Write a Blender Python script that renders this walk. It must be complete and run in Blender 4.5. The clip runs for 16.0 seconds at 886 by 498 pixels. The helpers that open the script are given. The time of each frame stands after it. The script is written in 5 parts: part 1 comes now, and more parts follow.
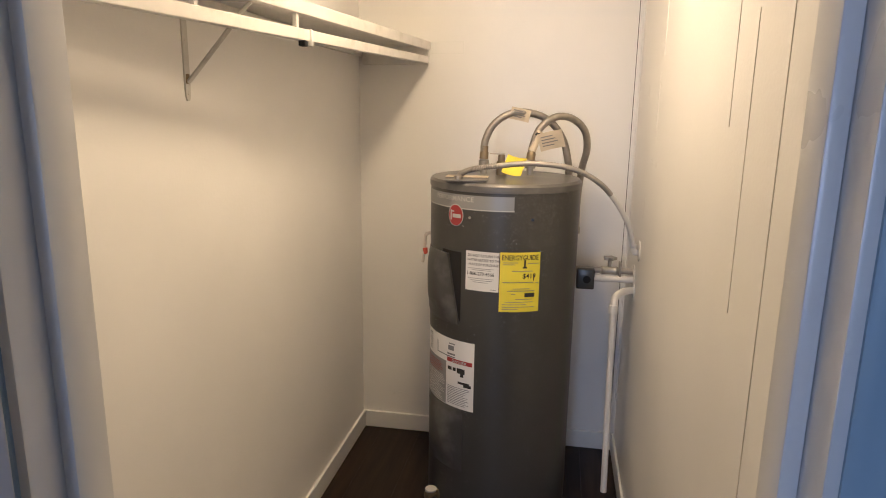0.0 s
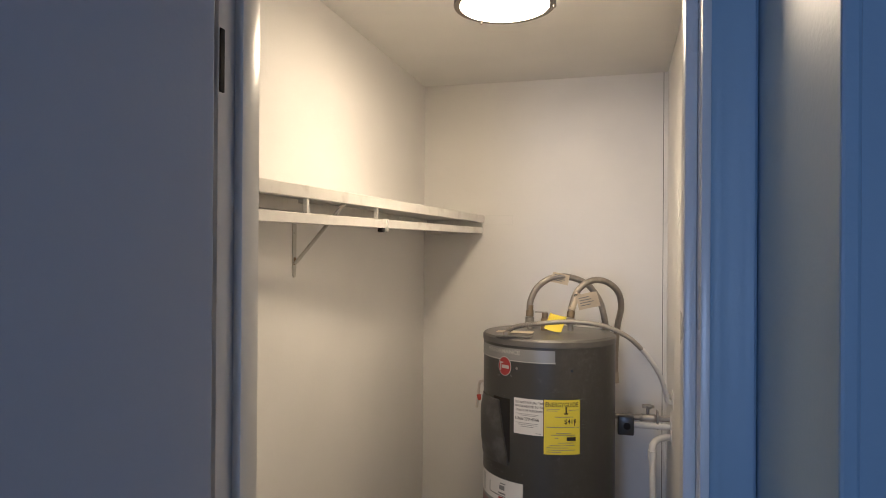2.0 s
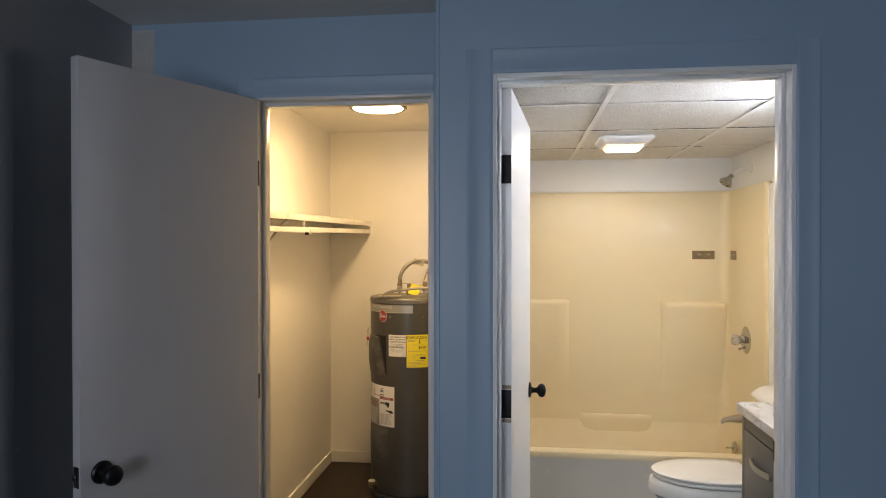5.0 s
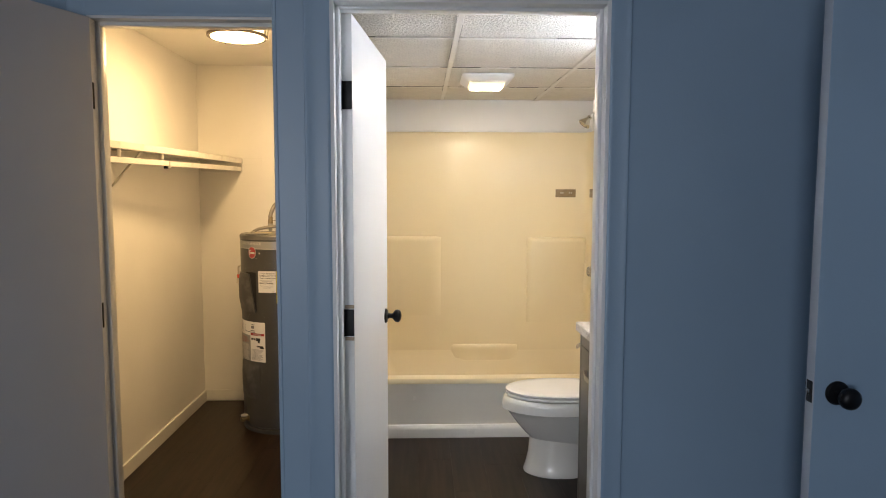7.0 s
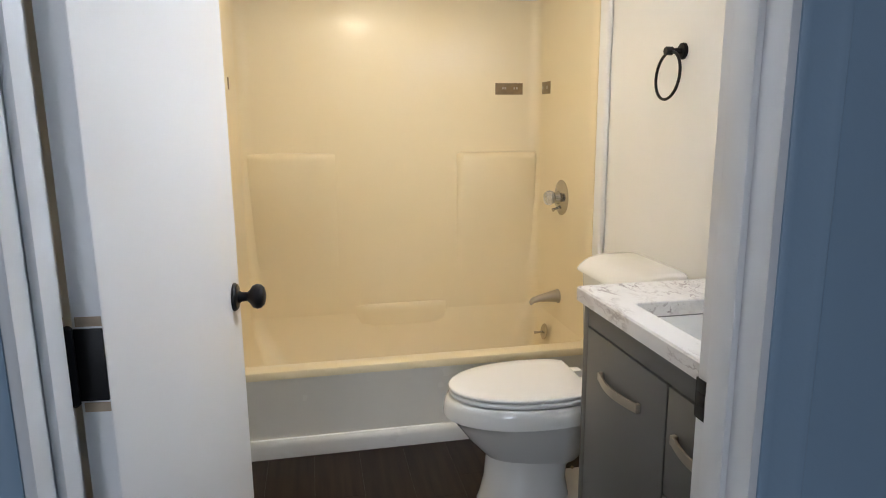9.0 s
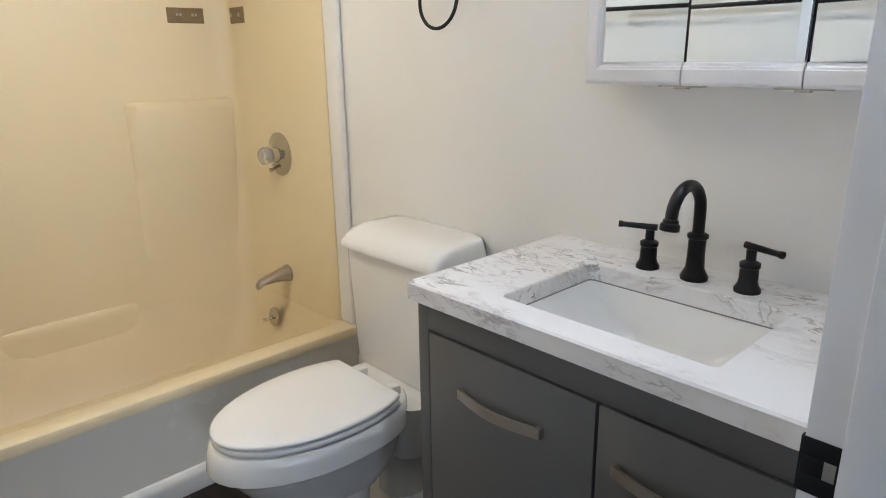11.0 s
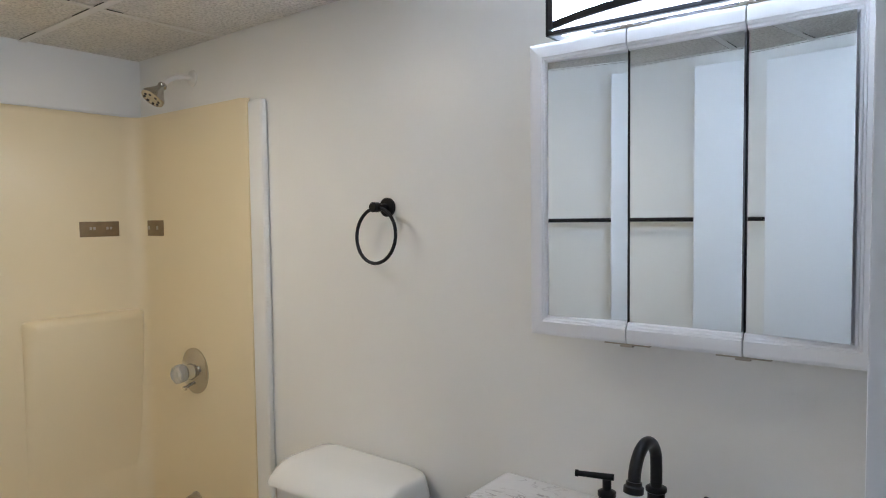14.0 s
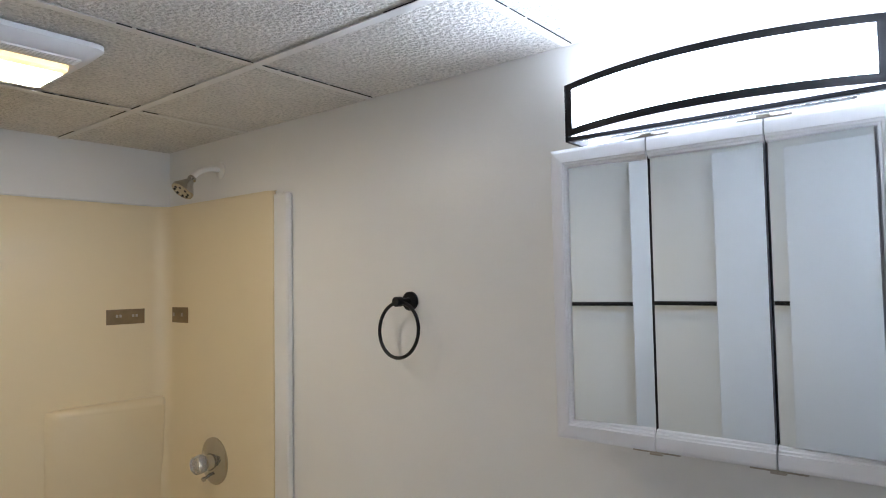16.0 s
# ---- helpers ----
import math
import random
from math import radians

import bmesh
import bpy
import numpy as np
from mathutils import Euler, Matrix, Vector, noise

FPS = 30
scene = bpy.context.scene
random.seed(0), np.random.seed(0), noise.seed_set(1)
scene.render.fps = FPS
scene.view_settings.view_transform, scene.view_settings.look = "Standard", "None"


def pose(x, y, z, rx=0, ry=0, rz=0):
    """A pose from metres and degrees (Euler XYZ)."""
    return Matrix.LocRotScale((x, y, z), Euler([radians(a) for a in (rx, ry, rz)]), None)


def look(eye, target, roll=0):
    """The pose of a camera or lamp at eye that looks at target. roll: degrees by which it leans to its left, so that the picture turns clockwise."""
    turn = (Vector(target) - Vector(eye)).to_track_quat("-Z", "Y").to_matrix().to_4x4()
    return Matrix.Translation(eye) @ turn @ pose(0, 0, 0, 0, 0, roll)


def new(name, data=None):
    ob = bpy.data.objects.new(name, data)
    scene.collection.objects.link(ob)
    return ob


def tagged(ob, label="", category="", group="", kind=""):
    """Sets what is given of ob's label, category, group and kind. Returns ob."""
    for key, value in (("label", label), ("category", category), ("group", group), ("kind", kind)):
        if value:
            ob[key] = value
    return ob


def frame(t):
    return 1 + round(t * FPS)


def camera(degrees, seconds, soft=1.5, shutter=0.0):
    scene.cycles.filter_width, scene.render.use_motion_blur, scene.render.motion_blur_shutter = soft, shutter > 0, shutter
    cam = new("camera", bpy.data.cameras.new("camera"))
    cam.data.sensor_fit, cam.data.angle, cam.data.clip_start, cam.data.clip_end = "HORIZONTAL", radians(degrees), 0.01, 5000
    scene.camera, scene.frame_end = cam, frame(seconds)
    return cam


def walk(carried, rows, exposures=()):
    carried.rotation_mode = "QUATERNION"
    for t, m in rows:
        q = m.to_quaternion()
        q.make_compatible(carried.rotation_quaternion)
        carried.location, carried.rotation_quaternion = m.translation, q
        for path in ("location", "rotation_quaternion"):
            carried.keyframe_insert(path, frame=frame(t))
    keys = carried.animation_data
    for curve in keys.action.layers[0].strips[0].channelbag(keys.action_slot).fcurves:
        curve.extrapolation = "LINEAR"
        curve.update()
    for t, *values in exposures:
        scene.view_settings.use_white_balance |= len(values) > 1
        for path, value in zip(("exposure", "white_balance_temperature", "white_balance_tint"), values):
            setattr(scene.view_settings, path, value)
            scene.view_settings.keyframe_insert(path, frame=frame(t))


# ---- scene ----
cam = camera(68.5, 16.0, 1.0)
PATH = [
    (0, (-0.096, 0.126, 1.447), (-0.437, 2.050, 1.021), 0.78),
    (0.5, (-0.076, 0.122, 1.485), (-0.516, 2.054, 1.223), 0.65),
    (1, (-0.055, 0.096, 1.508), (-0.557, 2.026, 1.393), 0.15),
    (1.5, (-0.024, -0.044, 1.532), (-0.551, 1.876, 1.505), 0.3),
    (2, (0.009, -0.222, 1.535), (-0.529, 1.704, 1.54), 0.4),
    (2.5, (0.092, -0.423, 1.53), (-0.458, 1.5, 1.541), 0.5),
    (3, (0.151, -0.627, 1.545), (-0.392, 1.298, 1.548), 0.8),
    (3.2, (0.201, -0.735, 1.538), (-0.361, 1.184, 1.542), 0.6),
    (5.3, (0.428, -1.773, 1.545), (0.282, 0.222, 1.524), -0.0),
    (5.5, (0.454, -1.819, 1.531), (0.362, 0.178, 1.505), 0.1),
    (6, (0.514, -1.943, 1.526), (0.502, 0.056, 1.461), 0.4),
    (6.5, (0.568, -1.938, 1.503), (0.609, 0.059, 1.39), 0.2),
    (7, (0.595, -1.758, 1.464), (0.663, 0.233, 1.2945), 0.1),
    (7.5, (0.634, -1.430, 1.399), (0.718, 0.555, 1.167), 0.3),
    (8, (0.692, -1.063, 1.390), (0.781, 0.911, 1.083), -0.21),
    (8.5, (0.661, -0.729, 1.349), (0.798, 1.235, 0.998), -0.56),
    (9, (0.625, -0.417, 1.319), (1.009, 1.507, 0.929), -0.48),
    (9.5, (0.555, -0.148, 1.303), (1.226, 1.678, 0.844), 0.2),
    (10, (0.487, 0.045, 1.28), (1.464, 1.711, 0.76), -0.2),
    (10.2, (0.512, 0.085, 1.277), (1.576, 1.69, 0.737), -0.3),
    (12.3, (0.526, 0.341, 1.421), (2.036, 1.553, 0.921), -0.7),
    (12.5, (0.52, 0.341, 1.433), (2.047, 1.549, 0.976), -0.6),
    (13, (0.511, 0.333, 1.456), (2.066, 1.549, 1.136), -0.5),
    (13.5, (0.497, 0.335, 1.482), (2.069, 1.554, 1.274), -0.7),
    (14, (0.484, 0.339, 1.502), (2.065, 1.56, 1.4), -0.7),
    (14.5, (0.479, 0.344, 1.53), (2.058, 1.57, 1.503), -0.8),
    (15, (0.471, 0.339, 1.548), (2.044, 1.573, 1.589), -0.8),
    (15.5, (0.462, 0.337, 1.563), (2.029, 1.576, 1.653), -0.8),
    (16, (0.469, 0.342, 1.579), (2.018, 1.603, 1.679), -1.0),
]
EXPOSURES = [(0, 0.68, 4950, 18), (1, 0.12, 4550, 15), (2, 0.21, 4650, 17), (3.2, 0.30, 4950, 21), (5.3, 0.60, 6450, 13), (7, 0.70, 6500, 13), (8, 0.68, 6300, 12), (9, 0.62, 6150, 12), (10.2, 0.57, 5900, 11), (12.3, 0.36, 5580, 12), (13.5, 0.12, 5500, 12), (14, 0.04, 5550, 12), (16, -0.20, 5700, 13)]
walk(cam, [(t, look(eye, target, roll)) for t, eye, target, roll in PATH], EXPOSURES)

# ---- world, large lights ----
world = bpy.data.worlds.new("sky")
scene.world = world
world.use_nodes = True
wn = world.node_tree
sky = wn.nodes.new("ShaderNodeTexSky")
sky.sky_type, sky.sun_disc = "NISHITA", False
sky.sun_elevation, sky.sun_rotation = radians(35), radians(180)
wn.nodes["Background"].inputs["Strength"].default_value = 0.1
wn.links.new(sky.outputs[0], wn.nodes["Background"].inputs["Color"])


def area_lamp(name, m, sx, sy, watts, color):
    d = bpy.data.lights.new(name, "AREA")
    d.shape, d.size, d.size_y, d.energy, d.color = "RECTANGLE", sx, sy, watts, color
    ob = new(name, d)
    ob.matrix_world = m
    return ob


ROOM_BACK = -4.3
area_lamp("window_daylight", look((-0.56, ROOM_BACK + 0.06, 1.4), (0.2, 0.0, 1.25)), 0.8, 1.1, 23.0, (0.84, 0.91, 1.0))

# ---- materials ----
def rgba(c):
    return (c[0], c[1], c[2], 1.0)


def mat(name, color, rough=0.5, metal=0.0, var=0.05, vscale=3.0, grain=0.0, gscale=120.0, bump=0.05, bscale=90.0, bdist=0.004,
        stain=None, stain_amount=0.0, stain_scale=2.0, coat=0.0, rough_var=0.08, stretch=(1, 1, 1), emit=0.0):
    m = bpy.data.materials.new(name)
    m.use_nodes = True
    nt = m.node_tree
    n, l = nt.nodes, nt.links
    b = n["Principled BSDF"]
    tc = n.new("ShaderNodeTexCoord")
    mp = n.new("ShaderNodeMapping")
    mp.inputs["Scale"].default_value = stretch
    l.new(tc.outputs["Object"], mp.inputs["Vector"])

    def noise_tex(scale, detail=4.0):
        t = n.new("ShaderNodeTexNoise")
        t.inputs["Scale"].default_value, t.inputs["Detail"].default_value = scale, detail
        l.new(mp.outputs[0], t.inputs["Vector"])
        return t

    def mix(a, bcol, fac):
        x = n.new("ShaderNodeMix")
        x.data_type = "RGBA"
        for sock, val in ((x.inputs[6], a), (x.inputs[7], bcol), (x.inputs[0], fac)):
            if hasattr(val, "node"):
                l.new(val, sock)
            else:
                sock.default_value = val
        return x.outputs[2]

    def ramp(src, lo, hi):
        r = n.new("ShaderNodeMapRange")
        r.inputs[1].default_value, r.inputs[2].default_value = lo, hi
        l.new(src, r.inputs[0])
        return r.outputs[0]

    big = noise_tex(vscale)
    fac = ramp(big.outputs[0], 0.3, 0.7)
    col = mix(rgba([c * (1 - var) for c in color]), rgba([min(1, c * (1 + var)) for c in color]), fac)
    if grain:
        fine = noise_tex(gscale, 2.0)
        col = mix(col, rgba([c * (1 - grain) for c in color]), ramp(fine.outputs[0], 0.45, 0.75))
    if stain:
        st = noise_tex(stain_scale, 6.0)
        s = n.new("ShaderNodeMath")
        s.operation = "MULTIPLY"
        l.new(ramp(st.outputs[0], 0.55, 0.72), s.inputs[0])
        s.inputs[1].default_value = stain_amount
        col = mix(col, rgba(stain), s.outputs[0])
    l.new(col, b.inputs["Base Color"])
    rr = n.new("ShaderNodeMapRange")
    rr.inputs[3].default_value, rr.inputs[4].default_value = max(0.02, rough - rough_var), min(1, rough + rough_var)
    l.new(big.outputs[0], rr.inputs[0])
    l.new(rr.outputs[0], b.inputs["Roughness"])
    b.inputs["Metallic"].default_value = metal
    b.inputs["Coat Weight"].default_value = coat
    if bump:
        bt = noise_tex(bscale, 3.0)
        bp = n.new("ShaderNodeBump")
        bp.inputs["Strength"].default_value, bp.inputs["Distance"].default_value = bump, bdist
        l.new(bt.outputs[0], bp.inputs["Height"])
        l.new(bp.outputs[0], b.inputs["Normal"])
    if emit:
        b.inputs["Emission Color"].default_value = rgba(color)
        b.inputs["Emission Strength"].default_value = emit
    return m


ROOM_WALL = mat("room_wall_paint", (0.31, 0.425, 0.55), 0.42, var=0.05, vscale=1.6, bump=0.08, bscale=140, stain=(0.35, 0.46, 0.58), stain_amount=0.10, stain_scale=1.3)
# grey-white room paint, darkened so that the wall's shade sits in the colour
SHADED_WALL = mat("shaded_room_paint", (0.34, 0.34, 0.345), 0.6, var=0.06, vscale=1.8, bump=0.06, bscale=120)
EDGE = mat("pale_door_edge", (0.52, 0.56, 0.63), 0.45, var=0.06, vscale=8, bump=0.05)
BATH_TRIM = mat("bath_trim_paint", (0.84, 0.84, 0.84), 0.32, var=0.03, vscale=5, bump=0.04, bscale=60)
TRIM = mat("trim_paint", (0.71, 0.71, 0.71), 0.3, var=0.03, vscale=5, bump=0.04, bscale=60)
BATH_DOOR = mat("bath_door_paint", (0.82, 0.82, 0.82), 0.36, var=0.02, vscale=2.0, bump=0.05, bscale=160)
# closet door's white, lowered to mid grey to carry its dim light
SHADED_DOOR = mat("door_paint", (0.50, 0.50, 0.52), 0.4, var=0.03, vscale=2.0, bump=0.05, bscale=160)
CLOSET_WALL = mat("closet_wall_paint", (0.83, 0.815, 0.79), 0.38, var=0.03, vscale=2.2, bump=0.10, bscale=110, stain=(0.78, 0.76, 0.73), stain_amount=0.12, stain_scale=1.8)
BATH_WALL = mat("bath_wall_paint", (0.83, 0.82, 0.79), 0.35, var=0.02, vscale=2.0, bump=0.06, bscale=130)
CEILING = mat("ceiling_paint", (0.72, 0.71, 0.69), 0.7, var=0.03, bump=0.1, bscale=90)
WHITE_TRIM = mat("white_trim_paint", (0.80, 0.79, 0.76), 0.3, var=0.03, vscale=6, bump=0.04, bscale=70)
TILE = mat("ceiling_tile_board", (0.78, 0.75, 0.70), 0.85, var=0.05, vscale=14, grain=0.32, gscale=110, bump=1.0, bscale=85, bdist=0.012)
TEE = mat("ceiling_tee_metal", (0.78, 0.76, 0.72), 0.45, var=0.04, bump=0.02)
ALMOND = mat("almond_fibreglass", (0.775, 0.660, 0.435), 0.33, var=0.02, vscale=1.5, bump=0.0, coat=0.05, rough_var=0.03)
TUBWHITE = mat("tub_apron_enamel", (0.78, 0.745, 0.67), 0.25, var=0.02, bump=0.015, bscale=14)
PORCELAIN = mat("porcelain", (0.82, 0.81, 0.78), 0.1, var=0.01, bump=0.0, coat=0.5, rough_var=0.03)
SEAT = mat("seat_plastic", (0.84, 0.83, 0.81), 0.2, var=0.01, bump=0.0)
BLACK = mat("matte_black_metal", (0.012, 0.012, 0.014), 0.38, metal=0.6, var=0.2, bump=0.03, bscale=200)
HINGE = mat("black_hinge_metal", (0.01, 0.01, 0.011), 0.5, metal=0.4, var=0.3, bump=0.06, bscale=120)
CHROME = mat("chrome", (0.52, 0.50, 0.46), 0.09, metal=1.0, var=0.03, bump=0.0)
NICKEL = mat("brushed_nickel", (0.46, 0.42, 0.36), 0.4, metal=1.0, var=0.04, bump=0.04, bscale=200)
VANITY = mat("grey_cabinet_paint", (0.118, 0.116, 0.113), 0.42, var=0.04, vscale=4, bump=0.03, bscale=150)
DARKGAP = mat("dark_gap", (0.01, 0.01, 0.01), 0.8, bump=0.0)
BRONZE = mat("brown_adhesive_pad", (0.24, 0.17, 0.09), 0.5, metal=0.3, var=0.15, vscale=30, bump=0.1)
HEATER = mat("grey_enamelled_steel", (0.064, 0.063, 0.059), 0.34, metal=0.25, var=0.06, vscale=4, bump=0.05, bscale=90)
HEATERLID = mat("dusty_grey_lid", (0.14, 0.135, 0.125), 0.38, metal=0.2, var=0.15, vscale=9, bump=0.06,
                stain=(0.36, 0.33, 0.28), stain_amount=0.35, stain_scale=7)
HEATERPANEL = mat("grey_panel_plastic", (0.055, 0.054, 0.053), 0.4, var=0.1, vscale=9, bump=0.04,
                  stain=(0.22, 0.21, 0.20), stain_amount=0.4, stain_scale=9)
HOSE = mat("braided_steel", (0.36, 0.33, 0.29), 0.38, metal=0.85, var=0.1, vscale=60, bump=0.5, bscale=350)
CONDUIT = mat("armoured_conduit", (0.36, 0.335, 0.30), 0.55, metal=0.5, var=0.12, vscale=12, bump=0.1)
PVC = mat("white_pipe", (0.74, 0.72, 0.68), 0.35, var=0.04, vscale=10, bump=0.04)
BRASS = mat("dull_brass", (0.30, 0.24, 0.15), 0.4, metal=0.9, var=0.15, bump=0.05)
PAPER = mat("white_paper", (0.78, 0.76, 0.72), 0.55, var=0.03, bump=0.03)
TAGPAPER = mat("aged_tag_paper", (0.62, 0.54, 0.40), 0.6, var=0.1, vscale=20, bump=0.05)
YELLOW = mat("yellow_label", (0.80, 0.68, 0.02), 0.45, var=0.03, bump=0.02)
INK = mat("black_ink", (0.02, 0.02, 0.02), 0.6, bump=0.0)
GREYINK = mat("grey_ink", (0.22, 0.22, 0.22), 0.6, bump=0.0)
REDINK = mat("red_ink", (0.34, 0.03, 0.03), 0.45, bump=0.0)
SILVER = mat("silver_band", (0.30, 0.30, 0.29), 0.35, metal=0.4, var=0.05, bump=0.0)
SPECK = mat("paint_specks", (0.52, 0.505, 0.47), 0.6, bump=0.0)
CAB = mat("white_cabinet_paint", (0.80, 0.80, 0.82), 0.3, var=0.02, bump=0.02)
SHELF = mat("shelf_paint", (0.76, 0.74, 0.70), 0.4, var=0.06, vscale=9, bump=0.08, bscale=50,
            stain=(0.40, 0.36, 0.31), stain_amount=0.35, stain_scale=14)
WIREWHITE = mat("wire_sleeve_white", (0.7, 0.66, 0.6), 0.5, bump=0.02)
WIRERED = mat("wire_nut_red", (0.55, 0.08, 0.04), 0.45, bump=0.02)
GALV = mat("galvanised_steel", (0.42, 0.40, 0.36), 0.45, metal=0.7, var=0.15, vscale=30, bump=0.08)
WOODRAW = mat("raw_chipped_wood", (0.42, 0.33, 0.24), 0.8, var=0.2, vscale=30, bump=0.3, bscale=60)


def emitter(name, color, strength):
    m = bpy.data.materials.new(name)
    m.use_nodes = True
    b = m.node_tree.nodes["Principled BSDF"]
    b.inputs["Base Color"].default_value = (0.8, 0.8, 0.8, 1)
    b.inputs["Emission Color"].default_value = rgba(color)
    b.inputs["Emission Strength"].default_value = strength
    return m


CLOSET_GLOW = emitter("closet_diffuser", (1.0, 0.67, 0.30), 72.0)
CLOSET_SIDE = emitter("closet_diffuser_side", (1.0, 0.67, 0.31), 8.0)
BATH_GLOW = emitter("vanity_diffuser", (0.83, 0.91, 1.0), 60.0)
BATH_TOP = emitter("vanity_diffuser_top", (0.86, 0.92, 1.0), 13.0)
BATH_UNDER = emitter("vanity_diffuser_underside", (0.86, 0.92, 1.0), 4.0)
FAN_GLOW = emitter("fan_lens", (1.0, 0.84, 0.61), 78.0)
FAN_EDGE = emitter("fan_lens_edge", (1.0, 0.66, 0.22), 1.6)


def mirror_mat():
    m = bpy.data.materials.new("mirror_silver")
    m.use_nodes = True
    b = m.node_tree.nodes["Principled BSDF"]
    b.inputs["Base Color"].default_value = (0.77, 0.81, 0.82, 1)
    b.inputs["Metallic"].default_value, b.inputs["Roughness"].default_value = 1.0, 0.015
    return m


MIRROR = mirror_mat()


def plank_mat():
    m = bpy.data.materials.new("dark_wood_plank")
    m.use_nodes = True
    n, l = m.node_tree.nodes, m.node_tree.links
    b = n["Principled BSDF"]
    tc, mp, oi = n.new("ShaderNodeTexCoord"), n.new("ShaderNodeMapping"), n.new("ShaderNodeObjectInfo")
    mp.inputs["Scale"].default_value = (26, 1.6, 1)
    l.new(tc.outputs["Object"], mp.inputs["Vector"])
    off = n.new("ShaderNodeVectorMath")
    sc = n.new("ShaderNodeMath")
    sc.operation, sc.inputs[1].default_value = "MULTIPLY", 40.0
    l.new(oi.outputs["Random"], sc.inputs[0])
    l.new(mp.outputs[0], off.inputs[0])
    l.new(sc.outputs[0], off.inputs[1])
    t = n.new("ShaderNodeTexNoise")
    t.inputs["Scale"].default_value, t.inputs["Detail"].default_value = 1.5, 8.0
    l.new(off.outputs[0], t.inputs["Vector"])
    r = n.new("ShaderNodeValToRGB")
    r.color_ramp.elements[0].position, r.color_ramp.elements[1].position = 0.3, 0.75
    r.color_ramp.elements[0].color = (0.008, 0.0045, 0.0028, 1)
    r.color_ramp.elements[1].color = (0.034, 0.0205, 0.0125, 1)
    l.new(t.outputs[0], r.inputs[0])
    hv = n.new("ShaderNodeHueSaturation")
    vr = n.new("ShaderNodeMapRange")
    vr.inputs[3].default_value, vr.inputs[4].default_value = 0.88, 1.15
    l.new(oi.outputs["Random"], vr.inputs[0])
    l.new(vr.outputs[0], hv.inputs["Value"])
    l.new(r.outputs[0], hv.inputs["Color"])
    l.new(hv.outputs[0], b.inputs["Base Color"])
    b.inputs["Roughness"].default_value, b.inputs["Specular IOR Level"].default_value = 0.36, 0.24
    bp = n.new("ShaderNodeBump")
    bp.inputs["Strength"].default_value, bp.inputs["Distance"].default_value = 0.15, 0.002
    l.new(t.outputs[0], bp.inputs["Height"])
    l.new(bp.outputs[0], b.inputs["Normal"])
    return m


PLANK = plank_mat()


def stone_mat():
    m = bpy.data.materials.new("veined_white_stone")
    m.use_nodes = True
    n, l = m.node_tree.nodes, m.node_tree.links
    b = n["Principled BSDF"]
    tc = n.new("ShaderNodeTexCoord")
    warp = n.new("ShaderNodeTexNoise")
    warp.inputs["Scale"].default_value, warp.inputs["Detail"].default_value = 5.0, 6.0
    turn = n.new("ShaderNodeMapping")
    turn.inputs["Rotation"].default_value, turn.inputs["Scale"].default_value = (0, 0, 0.6), (1.0, 0.5, 1.0)
    l.new(tc.outputs["Object"], turn.inputs["Vector"])
    l.new(turn.outputs[0], warp.inputs["Vector"])
    add = n.new("ShaderNodeMix")
    add.data_type = "VECTOR"
    add.inputs[0].default_value = 0.42
    l.new(turn.outputs[0], add.inputs[4])
    l.new(warp.outputs["Color"], add.inputs[5])
    v = n.new("ShaderNodeTexNoise")
    v.inputs["Scale"].default_value, v.inputs["Detail"].default_value, v.inputs["Distortion"].default_value = 15.0, 10.0, 1.1
    l.new(add.outputs[1], v.inputs["Vector"])
    sub = n.new("ShaderNodeMath")
    sub.operation, sub.inputs[1].default_value = "SUBTRACT", 0.5
    ab = n.new("ShaderNodeMath")
    ab.operation = "ABSOLUTE"
    l.new(v.outputs[0], sub.inputs[0])
    l.new(sub.outputs[0], ab.inputs[0])
    mr = n.new("ShaderNodeMapRange")
    mr.inputs[1].default_value, mr.inputs[2].default_value, mr.inputs[3].default_value, mr.inputs[4].default_value = 0.0, 0.028, 0.72, 0.0
    l.new(ab.outputs[0], mr.inputs[0])
    gate = n.new("ShaderNodeTexNoise")
    gate.inputs["Scale"].default_value, gate.inputs["Detail"].default_value = 7.5, 4.0
    l.new(turn.outputs[0], gate.inputs["Vector"])
    gm = n.new("ShaderNodeMapRange")
    gm.inputs[1].default_value, gm.inputs[2].default_value = 0.43, 0.60
    l.new(gate.outputs[0], gm.inputs[0])
    mul = n.new("ShaderNodeMath")
    mul.operation = "MULTIPLY"
    l.new(mr.outputs[0], mul.inputs[0])
    l.new(gm.outputs[0], mul.inputs[1])
    mx = n.new("ShaderNodeMix")
    mx.data_type = "RGBA"
    mx.inputs[6].default_value, mx.inputs[7].default_value = (0.80, 0.785, 0.775, 1), (0.20, 0.155, 0.16, 1)
    l.new(mul.outputs[0], mx.inputs[0])
    # soft greyish clouds round the veins
    cl = n.new("ShaderNodeTexNoise")
    cl.inputs["Scale"].default_value, cl.inputs["Detail"].default_value, cl.inputs["Roughness"].default_value = 20.0, 9.0, 0.72
    l.new(add.outputs[1], cl.inputs["Vector"])
    cr = n.new("ShaderNodeMapRange")
    cr.inputs[1].default_value, cr.inputs[2].default_value, cr.inputs[4].default_value = 0.47, 0.66, 0.60
    l.new(cl.outputs[0], cr.inputs[0])
    cm = n.new("ShaderNodeMath")
    cm.operation = "MULTIPLY"
    l.new(cr.outputs[0], cm.inputs[0])
    l.new(gm.outputs[0], cm.inputs[1])
    c2 = n.new("ShaderNodeMix")
    c2.data_type = "RGBA"
    c2.inputs[7].default_value = (0.47, 0.43, 0.44, 1)
    l.new(mx.outputs[2], c2.inputs[6])
